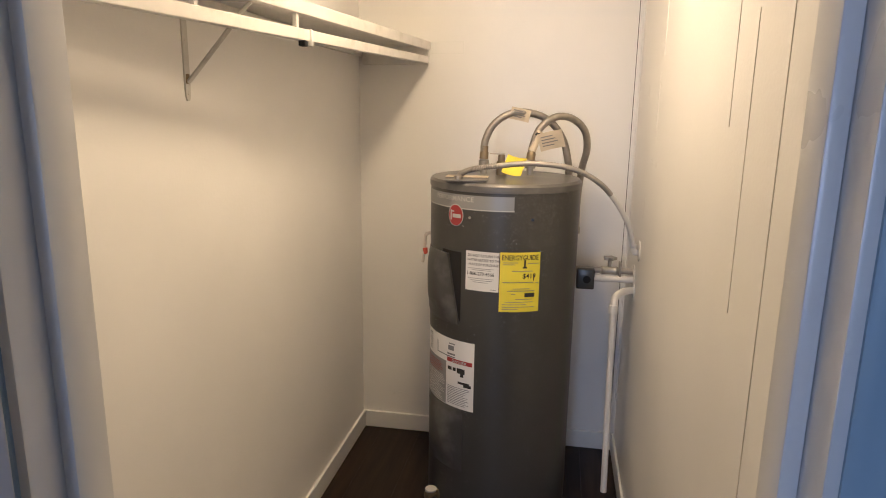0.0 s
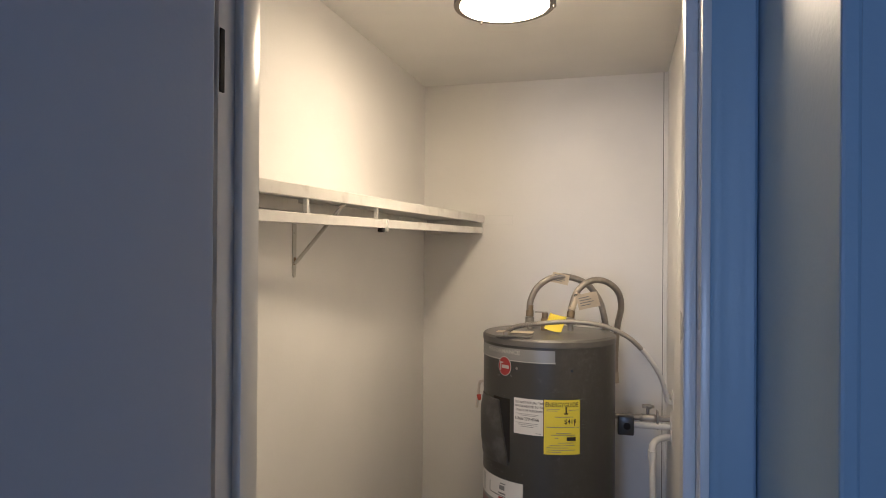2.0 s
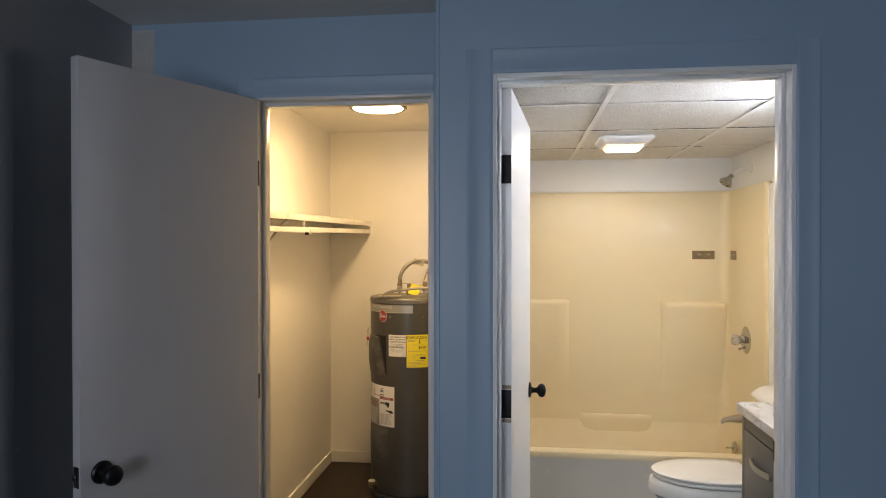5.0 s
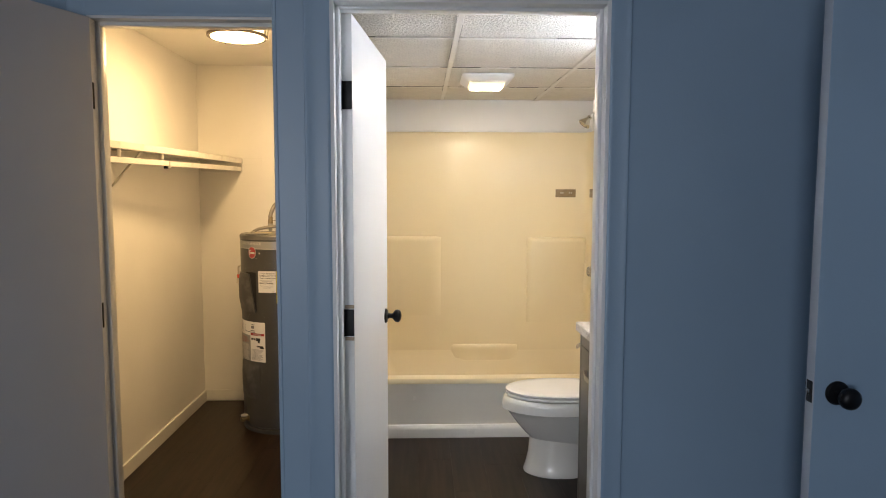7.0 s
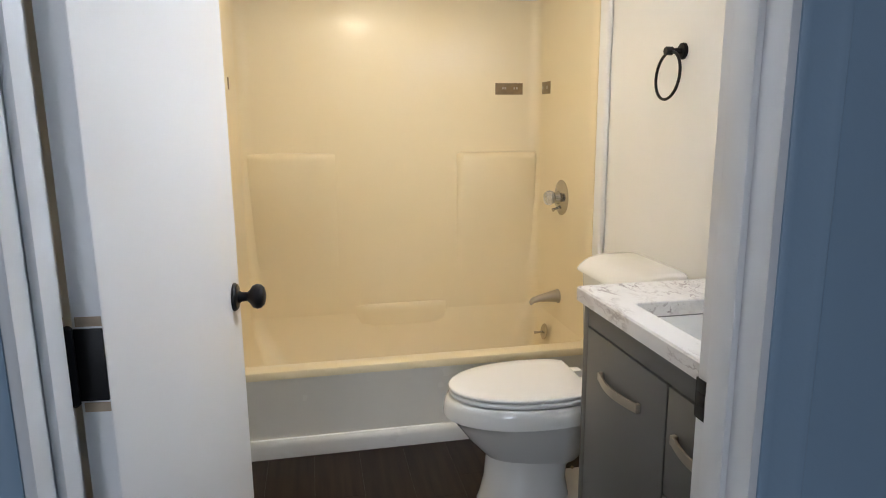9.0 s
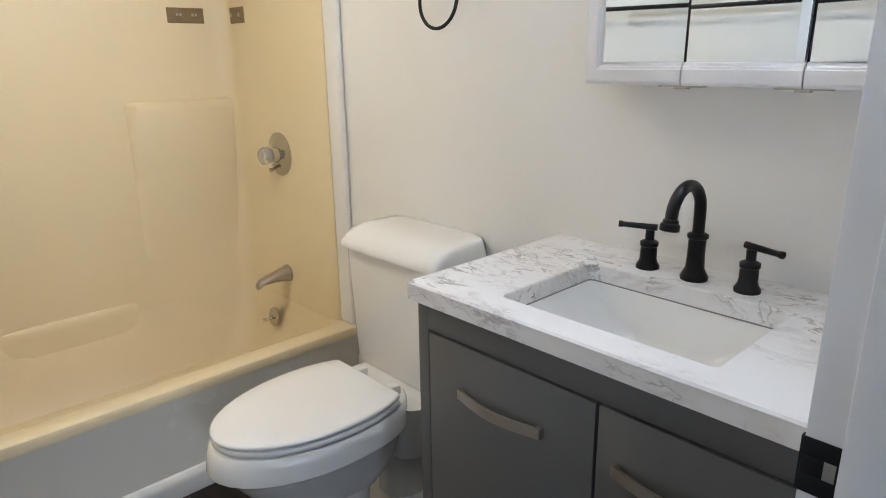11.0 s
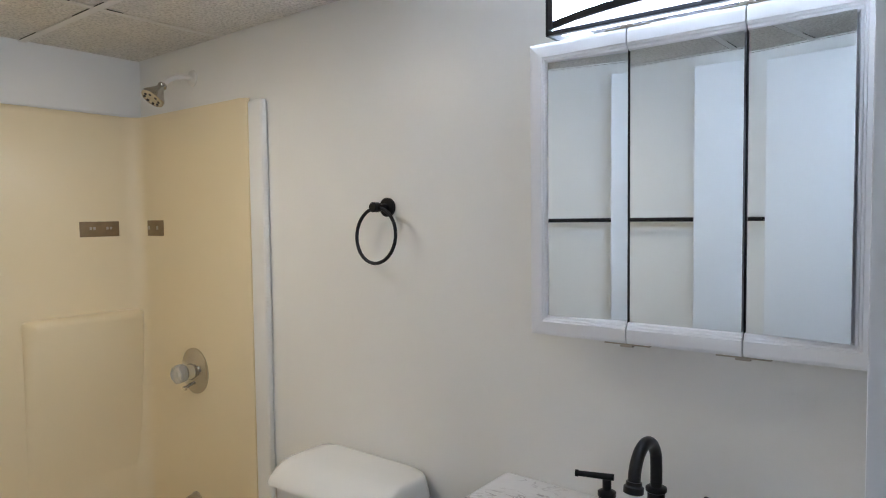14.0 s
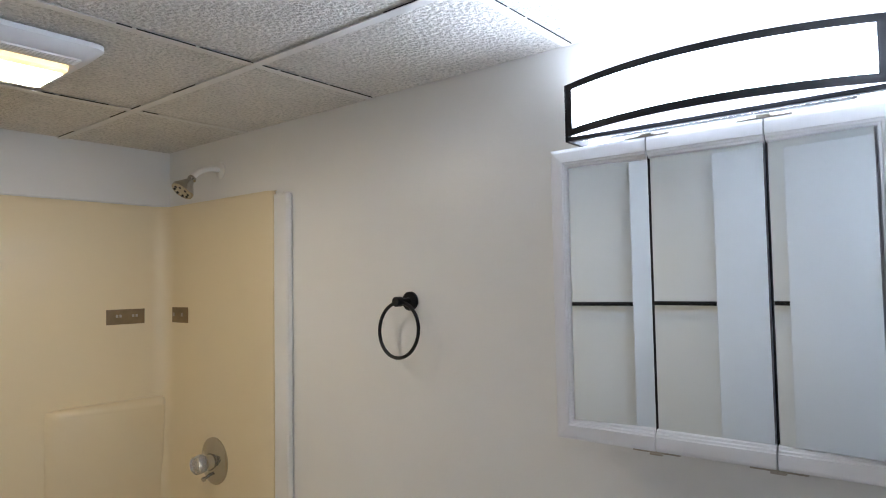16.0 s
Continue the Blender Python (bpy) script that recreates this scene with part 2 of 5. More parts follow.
    l.new(cm.outputs[0], c2.inputs[0])
    l.new(c2.outputs[2], b.inputs["Base Color"])
    b.inputs["Roughness"].default_value = 0.2
    return m


STONE = stone_mat()

# ---- mesh helpers ----
def box(bm, x0, x1, y0, y1, z0, z1, bevel=0.0, seg=2):
    m = Matrix.Translation(((x0 + x1) / 2, (y0 + y1) / 2, (z0 + z1) / 2)) @ Matrix.Diagonal((abs(x1 - x0), abs(y1 - y0), abs(z1 - z0), 1))
    r = bmesh.ops.create_cube(bm, size=1.0, matrix=m)
    if bevel:
        vs = set(r["verts"])
        es = [e for e in bm.edges if e.verts[0] in vs and e.verts[1] in vs]
        bmesh.ops.bevel(bm, geom=es, offset=bevel, segments=seg, affect="EDGES", profile=0.5)
    return bm


def boxes(rows, bevel=0.0):
    bm = bmesh.new()
    for r in rows:
        box(bm, *r, bevel=bevel)
    return bm


def lathe(bm, profile, seg=32, m=None):
    """A turned shape round z from (radius, z) pairs, closed at radius 0."""
    rings = []
    for r, z in profile:
        if r < 1e-6:
            rings.append([bm.verts.new((0, 0, z))])
        else:
            rings.append([bm.verts.new((r * math.cos(2 * math.pi * i / seg), r * math.sin(2 * math.pi * i / seg), z)) for i in range(seg)])
    for a, b in zip(rings, rings[1:]):
        for i in range(seg):
            j = (i + 1) % seg
            if len(a) == 1 and len(b) == 1:
                continue
            if len(a) == 1:
                bm.faces.new((a[0], b[j], b[i]))
            elif len(b) == 1:
                bm.faces.new((a[i], a[j], b[0]))
            else:
                bm.faces.new((a[i], a[j], b[j], b[i]))
    if m is not None:
        bmesh.ops.transform(bm, matrix=m, verts=[v for ring in rings for v in ring])
    return bm


def smooth_path(pts, steps=8):
    p = [Vector(q) for q in pts]
    p = [2 * p[0] - p[1]] + p + [2 * p[-1] - p[-2]]
    out = []
    for i in range(1, len(p) - 2):
        a, b, c, d = p[i - 1], p[i], p[i + 1], p[i + 2]
        for k in range(steps):
            t = k / steps
            out.append(0.5 * ((2 * b) + (c - a) * t + (2 * a - 5 * b + 4 * c - d) * t * t + (3 * b - a - 3 * c + d) * t ** 3))
    out.append(p[-2])
    return out


def tube(bm, pts, r, seg=12, ribs=0.0, closed=False):
    """A pipe along the points; ribs: a ring-to-ring change of radius."""
    n = len(pts)
    rings = []
    up = Vector((0, 0, 1))
    prev = None
    for i, p in enumerate(pts):
        p = Vector(p)
        if closed:
            d = (Vector(pts[(i + 1) % n]) - Vector(pts[i - 1])).normalized()
        else:
            d = (Vector(pts[min(i + 1, n - 1)]) - Vector(pts[max(i - 1, 0)])).normalized()
        if prev is None:
            a = d.cross(up) if abs(d.dot(up)) < 0.95 else d.cross(Vector((1, 0, 0)))
        else:
            a = prev - d * prev.dot(d)
        a.normalize()
        prev = a
        b = d.cross(a)
        rad = (r[i] if isinstance(r, (list, tuple)) else r) * (1 + (ribs if i % 2 else 0))
        rings.append([bm.verts.new(p + rad * (math.cos(2 * math.pi * k / seg) * a + math.sin(2 * math.pi * k / seg) * b)) for k in range(seg)])
    for i in range(n if closed else n - 1):
        a, b = rings[i], rings[(i + 1) % n]
        for k in range(seg):
            j = (k + 1) % seg
            bm.faces.new((a[k], b[k], b[j], a[j]))
    if not closed:
        bm.faces.new(rings[0])
        bm.faces.new(rings[-1][::-1])
    return bm


def finish(bm, name, material, smooth=False):
    bmesh.ops.recalc_face_normals(bm, faces=bm.faces)
    me = bpy.data.meshes.new(name)
    bm.to_mesh(me)
    bm.free()
    me.materials.append(material)
    if smooth:
        for p in me.polygons:
            p.use_smooth = True
        me.set_sharp_from_angle(angle=radians(38))
    return me


def part(name, bm, material, parent=None, label="", smooth=True):
    ob = new(name, finish(bm, name, material, smooth))
    if parent is not None:
        ob.parent = parent
    return tagged(ob, label)


def thing(name, label, category, loc=(0, 0, 0), rz=0.0, group=""):
    ob = new(name)
    ob.empty_display_size = 0.05
    ob.matrix_basis = pose(*loc, 0, 0, rz)
    return tagged(ob, label, category, group)


def structure(name, bm, material, label, category, smooth=False):
    ob = part(name, bm, material, None, "", smooth)
    return tagged(ob, label, category, kind="structure")


# ---- plan ----
CLX0, CLX1, CLY0, CLY1, CLZ = -0.932, 0.190, 0.66, 2.805, 2.33      # closet inside
CFY = 0.570                                                         # closet front, room side
BAX0, BAX1, BAY0, BAY1, BAZ = 0.270, 1.805, 0.387, 2.85, 2.113          # bathroom inside
BFY = 0.268                                                         # bathroom front, room side
STEPX = 0.150
COX0, COX1, COZ = -0.556, 0.110, 2.078                               # closet opening (rough)
BOX0, BOX1, BOZ = 0.314, 1.184, 2.058                                  # bathroom opening (rough)
RX0, RX1, RY0, RZ = -1.02, 2.50, ROOM_BACK, 2.35                      # front room

structure("wall_closet_left", boxes([(CLX0 - 0.09, CLX0, CFY, CLY1 + 0.09, 0, CLZ)]), CLOSET_WALL, "plain off-white painted closet side wall", "wall")
structure("wall_closet_back", boxes([(CLX0, CLX1, CLY1, CLY1 + 0.09, 0, CLZ)]), CLOSET_WALL, "plain off-white painted closet back wall", "wall")
structure("wall_closet_right", boxes([(CLX1, CLX1 + 0.034, CLY0, CLY1 + 0.09, 0, CLZ)]), CLOSET_WALL, "off-white painted closet wall with faint vertical seams", "wall")
structure("wall_closet_front_inside", boxes([(CLX0, COX0, CLY0 - 0.012, CLY0, 0, CLZ), (COX1, CLX1, CLY0 - 0.012, CLY0, 0, CLZ), (COX0, COX1, CLY0 - 0.012, CLY0, COZ, CLZ)]), CLOSET_WALL, "off-white inner face of the closet front wall", "wall")
structure("ceiling_closet", boxes([(CLX0 - 0.09, CLX1 + 0.034, CLY0, CLY1 + 0.09, CLZ, CLZ + 0.08)]), CEILING, "smooth off-white closet ceiling", "ceiling")

structure("wall_closet_front", boxes([(RX0, COX0, CFY, CLY0 - 0.012, 0, RZ), (COX1, STEPX, CFY, CLY0 - 0.012, 0, RZ), (COX0, COX1, CFY, CLY0 - 0.012, COZ, RZ)]), ROOM_WALL, "blue-grey painted wall round the closet door", "wall")
structure("wall_bathroom_front", boxes([(STEPX, BOX0, BFY, BAY0 - 0.012, 0, RZ), (BOX1, RX1, BFY, BAY0 - 0.012, 0, RZ), (BOX0, BOX1, BFY, BAY0 - 0.012, BOZ, RZ), (STEPX, BAX0 - 0.036, BAY0 - 0.012, CLY0 - 0.012, 0, RZ)]), ROOM_WALL, "blue-grey painted wall round the bathroom door", "wall")
structure("wall_bathroom_front_inside", boxes([(BAX0, BOX0, BAY0 - 0.012, BAY0, 0, BAZ + 0.1), (BOX1, BAX1, BAY0 - 0.012, BAY0, 0, BAZ + 0.1), (BOX0, BOX1, BAY0 - 0.012, BAY0, BOZ, BAZ + 0.1)]), BATH_WALL, "white painted inner face of the bathroom front wall", "wall")
structure("wall_bathroom_left", boxes([(BAX0 - 0.036, BAX0, BAY0 - 0.012, BAY1 + 0.09, 0, BAZ + 0.1)]), BATH_WALL, "white painted bathroom side wall", "wall")
structure("wall_bathroom_right", boxes([(BAX1, BAX1 + 0.09, BAY0, BAY1 + 0.09, 0, BAZ + 0.1)]), BATH_WALL, "white painted bathroom wall behind toilet and vanity", "wall")
structure("wall_bathroom_back", boxes([(BAX0, BAX1, BAY1, BAY1 + 0.09, 0, BAZ + 0.1)]), BATH_WALL, "white painted bathroom wall above the tub surround", "wall")

structure("wall_room_left", boxes([(RX0 - 0.1, RX0, RY0, CFY, 0, RZ)]), SHADED_WALL, "plain grey-white room side wall, its shade put into the paint", "wall")
structure("wall_room_right", boxes([(RX1, RX1 + 0.1, RY0, BAY0 - 0.012, 0, RZ)]), ROOM_WALL, "plain blue-grey painted room side wall", "wall")
structure("wall_room_back", boxes([(RX0 - 0.1, -0.99, RY0 - 0.1, RY0, 0, RZ), (-0.13, RX1 + 0.1, RY0 - 0.1, RY0, 0, RZ), (-0.99, -0.13, RY0 - 0.1, RY0, 0, 0.8), (-0.99, -0.13, RY0 - 0.1, RY0, 2.0, RZ)]), ROOM_WALL, "plain blue-grey painted room end wall with a window", "wall")
structure("ceiling_room", boxes([(RX0 - 0.1, RX1 + 0.1, RY0 - 0.1, CFY + 0.084, RZ, RZ + 0.08)]), CEILING, "plain grey-white room ceiling", "ceiling")


# ---- more mesh helpers ----
def shifted(bm, loc):
    bmesh.ops.translate(bm, verts=bm.verts, vec=-Vector(loc))
    return bm


def wpart(name, bm, material, parent, label="", smooth=True):
    """A part whose mesh is given in the world's coordinates."""
    base = parent.matrix_basis.translation.copy()
    up = parent.parent
    while up is not None:
        base += up.matrix_basis.translation
        up = up.parent
    return part(name, shifted(bm, base), material, parent, label, smooth)


def loft(bm, rings, cap0=True, cap1=True, loop=False):
    vs = [[bm.verts.new(p) for p in ring] for ring in rings]
    n = len(vs[0])
    pairs = list(zip(vs, vs[1:])) + ([(vs[-1], vs[0])] if loop else [])
    for a, b in pairs:
        for i in range(n):
            j = (i + 1) % n
            bm.faces.new((a[i], a[j], b[j], b[i]))
    if not loop:
        if cap0:
            bm.faces.new(vs[0][::-1])
        if cap1:
            bm.faces.new(vs[-1])
    return bm


def rrect(cx, cy, hx, hy, r, z, n=6):
    pts = []
    r = min(r, hx, hy)
    for qx, qy, a0 in ((1, 1, 0), (-1, 1, 90), (-1, -1, 180), (1, -1, 270)):
        for k in range(n):
            a = radians(a0 + 90 * k / (n - 1))
            pts.append((cx + qx * (hx - r) + r * math.cos(a), cy + qy * (hy - r) + r * math.sin(a), z))
    return pts


def disc(bm, c, axis, r, t, seg=24, edge=0.2):
    """A round plate of thickness t along the axis from c, with a softened rim."""
    m = Matrix.Translation(c) @ Vector(axis).to_track_quat("Z", "Y").to_matrix().to_4x4()
    return lathe(bm, [(0, 0), (r, 0), (r, t * (1 - edge)), (r * 0.94, t), (0, t)], seg, m)


def turned(bm, c, axis, profile, seg=24):
    m = Matrix.Translation(c) @ Vector(axis).to_track_quat("Z", "Y").to_matrix().to_4x4()
    return lathe(bm, profile, seg, m)


def screw_heads(parent, spots, axis, r=0.004, material=None):
    for s in spots:
        wpart("screw", disc(bmesh.new(), s, axis, r, 0.0015, 10), material or CHROME, parent)


# ---- door frames and trim ----
def door_frame(name, x0, x1, y0, y1, top, stop_y, label, paint, proud=0.011):
    """Jambs, stops and casings in an opening; y0 is the room side."""
    f = thing(name, label, "door frame", ((x0 + x1) / 2, (y0 + y1) / 2, 0))
    tagged(f, kind="structure")
    t = 0.018
    a, b = y0 - 0.004, y1 + 0.004
    wpart("jamb", box(bmesh.new(), x0, x0 + t, a, b, 0, top, 0.002), paint, f)
    wpart("jamb", box(bmesh.new(), x1 - t, x1, a, b, 0, top, 0.002), paint, f)
    wpart("head_jamb", box(bmesh.new(), x0 + t, x1 - t, a, b, top - t, top, 0.002), paint, f)
    s0, s1 = stop_y
    wpart("stop", box(bmesh.new(), x0 + t, x0 + t + proud, s0, s1, 0, top - t, 0.003), paint, f)
    wpart("stop", box(bmesh.new(), x1 - t - proud, x1 - t, s0, s1, 0, top - t, 0.003), paint, f)
    wpart("stop", box(bmesh.new(), x0 + t + proud, x1 - t - proud, s0, s1, top - t - proud, top - t, 0.003), paint, f)
    return f


def casing_leg(f, x0, x1, y, z0, z1, inner_right):
    """An upright casing with a raised back band and a thin inner bead."""
    w = x1 - x0
    bm = bmesh.new()
    band = 0.014
    prof = [(0, 0), (0, 0.007), (0.006, 0.010), (0.012, 0.009), (w * 0.55, 0.011), (w - band, 0.0125), (w - band + 0.004, 0.0140), (w - 0.003, 0.0140), (w, 0.0115), (w, 0)]
    rings = []
    for z in (z0, z1):
        rings.append([((x1 - u) if inner_right else (x0 + u), y - d, z) for u, d in prof])
    loft(bm, rings)
    return wpart("casing", bm, ROOM_WALL, f)


def casing_head(f, x0, x1, y, z0, z1):
    w = z1 - z0
    band = 0.014
    prof = [(0, 0), (0, 0.007), (0.006, 0.010), (0.012, 0.009), (w * 0.55, 0.011), (w - band, 0.0125), (w - band + 0.004, 0.0140), (w - 0.003, 0.0140), (w, 0.0115), (w, 0)]
    bm = bmesh.new()
    loft(bm, [[(x, y - d, z0 + u) for u, d in prof] for x in (x0, x1)])
    return wpart("casing", bm, ROOM_WALL, f)


cf = door_frame("door_frame_closet", COX0, COX1, CFY, CLY0, COZ, (CFY + 0.034, CFY + 0.080), "blue-grey painted wooden door frame of the closet", TRIM, 0.015)
casing_leg(cf, COX0 - 0.055, COX0 + 0.008, CFY, 0, COZ + 0.06, True)
casing_leg(cf, COX1 - 0.008, STEPX - 0.001, CFY, 0, COZ + 0.06, False)
casing_head(cf, COX0 + 0.008, COX1 - 0.008, CFY, COZ - 0.008, COZ + 0.06)
wpart("strike_plate", box(bmesh.new(), COX1 - 0.0195, COX1 - 0.0178, CFY + 0.008, CFY + 0.036, 0.90, 0.96, 0.0006), HINGE, cf, "black strike plate")

bf = door_frame("door_frame_bathroom", BOX0, BOX1, BFY, BAY0, BOZ, (BFY + 0.039, BFY + 0.088), "white painted wooden door frame of the bathroom", BATH_TRIM)
casing_leg(bf, BOX0 - 0.072, BOX0 + 0.006, BFY, 0, BOZ + 0.066, True)
casing_leg(bf, BOX1 - 0.006, BOX1 + 0.057, BFY, 0, BOZ + 0.066, False)
casing_head(bf, BOX0 + 0.006, BOX1 - 0.006, BFY, BOZ - 0.006, BOZ + 0.066)
X = BOX1 - 0.0178
YS = BAY0 - 0.0305
sp = wpart("strike_plate", boxes([(X - 0.002, X, YS, BAY0 + 0.004, 0.885, 0.905), (X - 0.002, X, YS, BAY0 + 0.004, 0.926, 0.946), (X - 0.002, X, YS + 0.014, BAY0 + 0.004, 0.905, 0.926), (X - 0.002, X, YS, YS + 0.003, 0.905, 0.926), (X - 0.0015, X + 0.006, BAY0 + 0.004, BAY0 + 0.0065, 0.885, 0.946)], 0.0004), HINGE, bf, "black strike plate with a latch hole")
wpart("latch_hole", box(bmesh.new(), X - 0.0009, X + 0.001, YS + 0.003, YS + 0.014, 0.905, 0.926), GALV, sp, "pale bare hole")

# drywall corner bead where the bathroom wall steps forward
structure("trim", boxes([(STEPX - 0.003, STEPX + 0.010, BFY - 0.003, BFY + 0.010, 0, RZ)], 0.0028), ROOM_WALL, "painted corner bead on the projecting wall corner", "trim")


def knob_set(parent, c, axis, rose_r=0.032):
    """A round knob with its rose and neck; c lies on the door's face."""
    k = part("knob", turned(bmesh.new(), c, axis, [(0, 0.0), (rose_r, 0.0), (rose_r, 0.004), (rose_r * 0.86, 0.009), (0.015, 0.011), (0.011, 0.018), (0.0105, 0.030),
             (0.016, 0.036), (0.025, 0.042), (0.0285, 0.051), (0.027, 0.060), (0.020, 0.067), (0.010, 0.070), (0, 0.0705)], 28), BLACK, parent, "matte black round knob")
    return k


def door_leaf(name, label, hinge, w, h, t, rz, knob_z, face_knobs, hinge_zs, hinge_side, bottom=0.012, paint=None):
    """A flush slab door: local x runs from the hinge to the latch, local y through the leaf."""
    d = thing(name, label, "door", (hinge[0], hinge[1], 0), rz)
    part("slab", box(bmesh.new(), 0.002, w, 0.0, t, bottom, h, 0.0018), paint or SHADED_DOOR, d, "", False)
    for s in face_knobs:
        knob_set(d, (w - 0.062, 0.0 if s < 0 else t, knob_z), (0, s, 0))
    part("latch_plate", box(bmesh.new(), w - 0.0005, w + 0.0012, t / 2 - 0.0125, t / 2 + 0.0125, knob_z - 0.029, knob_z + 0.029, 0.0005), HINGE, d, "black latch plate")
    part("latch_bolt", box(bmesh.new(), w, w + 0.010, t / 2 - 0.006, t / 2 + 0.006, knob_z - 0.008, knob_z + 0.008, 0.002), CHROME, d, "worn metal latch bolt")
    for z in hinge_zs:
        hg = part("hinge", turned(bmesh.new(), (-0.004, hinge_side, z - 0.047), (0, 0, 1), [(0, -0.004), (0.003, -0.003), (0.0058, 0), (0.0058, 0.094), (0.003, 0.097), (0, 0.098)], 12), HINGE, d, "black butt hinge")
        part("leaf", box(bmesh.new(), -0.0008, 0.0028, *((0.002, t * 0.4) if hinge_side < 0 else (0.0008, t - 0.0008)), z - 0.045, z + 0.045, 0.0006), HINGE, hg)
    return d


closet_door = door_leaf("closet_door", "flush white closet door standing open, its dimness put into the paint", (COX0 + 0.001, CFY - 0.016), 0.643, 2.057, 0.035, -114.5, 0.905, (1, -1), (1.80, 1.03, 0.25), -0.005)
bath_door = door_leaf("bathroom_door", "flush white painted bathroom door standing open", (BOX0 + 0.0255, BAY0 - 0.002), 0.752, 2.037, 0.035, 84.6, 0.930, (-1,), (1.78, 1.036, 0.25), 0.038, paint=BATH_DOOR)
# the bathroom door's slab hangs on the room side of its hinge line
for o in bath_door.children:
    o.location.y -= 0.035

for z0 in (1.0835, 0.976):
    part("chipped_edge", box(bmesh.new(), 0.0012, 0.0026, -0.034, -0.004, z0, z0 + 0.012, 0.0004), WOODRAW, bath_door, "bare chipped wood beside the hinge")

# hinge leaves let into the bathroom jamb, with chipped wood round the middle one
for z in (1.78, 1.036, 0.25):
    hp = wpart("hinge_leaf", box(bmesh.new(), BOX0 + 0.0175, BOX0 + 0.0200, BAY0 - 0.030, BAY0 + 0.003, z - 0.048, z + 0.048, 0.001), HINGE, bf, "black hinge leaf screwed to the jamb")
    screw_heads(hp, [(BOX0 + 0.0199, BAY0 - 0.022, z + q) for q in (-0.036, 0.036)] + [(BOX0 + 0.0199, BAY0 - 0.012, z)], (1, 0, 0), 0.0032)
wpart("chipped_wood", boxes([(BOX0 + 0.0174, BOX0 + 0.0186, BAY0 - 0.030, BAY0 - 0.002, 1.085, 1.097), (BOX0 + 0.0174, BOX0 + 0.0186, BAY0 - 0.028, BAY0 - 0.004, 0.975, 0.987)], 0.0005), WOODRAW, bf, "bare chipped wood round the hinge")
for z in (1.80, 1.03, 0.25):
    wpart("hinge_leaf", box(bmesh.new(), COX0 + 0.0175, COX0 + 0.0198, CFY - 0.002, CFY + 0.009, z - 0.045, z + 0.045, 0.001), HINGE, cf, "black hinge leaf screwed to the jamb")

side_door = door_leaf("entry_door", "flush blue-grey painted room door standing open by the wall", (2.385, -0.090), 0.762, 2.02, 0.036, 180.0, 0.945, (1, -1), (1.80, 1.03, 0.25), 0.040, paint=ROOM_WALL)

part("edge_band", box(bmesh.new(), 0.7615, 0.7624, 0.001, 0.035, 0.016, 2.016, 0.0002), EDGE, side_door, "paler edge of the door")

# casing of another doorway on the room's side wall, in the same shade-darkened grey
lf = thing("door_frame_room", "door casing on the room side wall, its shade put into the paint", "door frame", (RX0, -0.6, 0))
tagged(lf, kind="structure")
wpart("casing", box(bmesh.new(), RX0, RX0 + 0.016, -0.08, -0.02, 0, 2.10, 0.003), SHADED_WALL, lf)
wpart("casing", box(bmesh.new(), RX0, RX0 + 0.016, -1.0, -0.94, 0, 2.10, 0.003), SHADED_WALL, lf)
wpart("casing", box(bmesh.new(), RX0, RX0 + 0.016, -0.94, -0.08, 2.04, 2.10, 0.003), SHADED_WALL, lf)
wpart("door_panel", box(bmesh.new(), RX0, RX0 + 0.006, -0.94, -0.08, 0.01, 2.04, 0.002), SHADED_WALL, lf)

# ---- closet ----
structure("baseboard", boxes([(CLX0, CLX0 + 0.012, CLY0, CLY1, 0, 0.078), (CLX0 + 0.012, CLX1 - 0.010, CLY1 - 0.012, CLY1, 0, 0.078), (CLX1 - 0.010, CLX1, CLY0, CLY1, 0, 0.078)], 0.003), WHITE_TRIM, "white painted closet baseboard", "baseboard")
structure("trim", boxes([(CLX1 - 0.016, CLX1 - 0.0025, CLY1 - 0.004, CLY1, 0.078, CLZ), (CLX1 - 0.004, CLX1, CLY1 - 0.030, CLY1 - 0.006, 0.078, CLZ)], 0.001), CLOSET_WALL, "painted batten in the closet corner", "trim")
structure("trim", boxes([(CLX1 - 0.0195, CLX1 - 0.0175, CLY1 - 0.0008, CLY1, 0.08, CLZ)]), DARKGAP, "dark hairline gap beside the corner batten", "gap")
CRACK = mat("paint_crack", (0.66, 0.62, 0.57), 0.7, var=0.2, vscale=9, bump=0.0)
for sy, z0, z1 in ((0.955, 0.078, CLZ), (1.065, 0.078, CLZ), (1.225, 1.12, 1.60), (1.345, 1.42, CLZ)):
    structure("trim", boxes([(CLX1 - 0.0012, CLX1, sy, sy + 0.0022, z0, z1)]), CRACK, "faint hairline panel seam on the closet wall", "trim")


def wall_patch(x, y, z, w, h):
    ring = []
    rng = random.Random(int(1000 * (y + z)))
    for k in range(14):
        a = 2 * math.pi * k / 14
        q = 1 + rng.uniform(-0.25, 0.25)
        ring.append((0, w / 2 * math.cos(a) * q, h / 2 * math.sin(a) * q))
    bm = bmesh.new()
    loft(bm, [[(x, y + p[1], z + p[2]) for p in ring], [(x - 0.0018, y + p[1] * 0.8, z + p[2] * 0.8) for p in ring]])
    return structure("trim", bm, CLOSET_WALL, "lumpy painted-over patch on the closet wall", "patch", True)


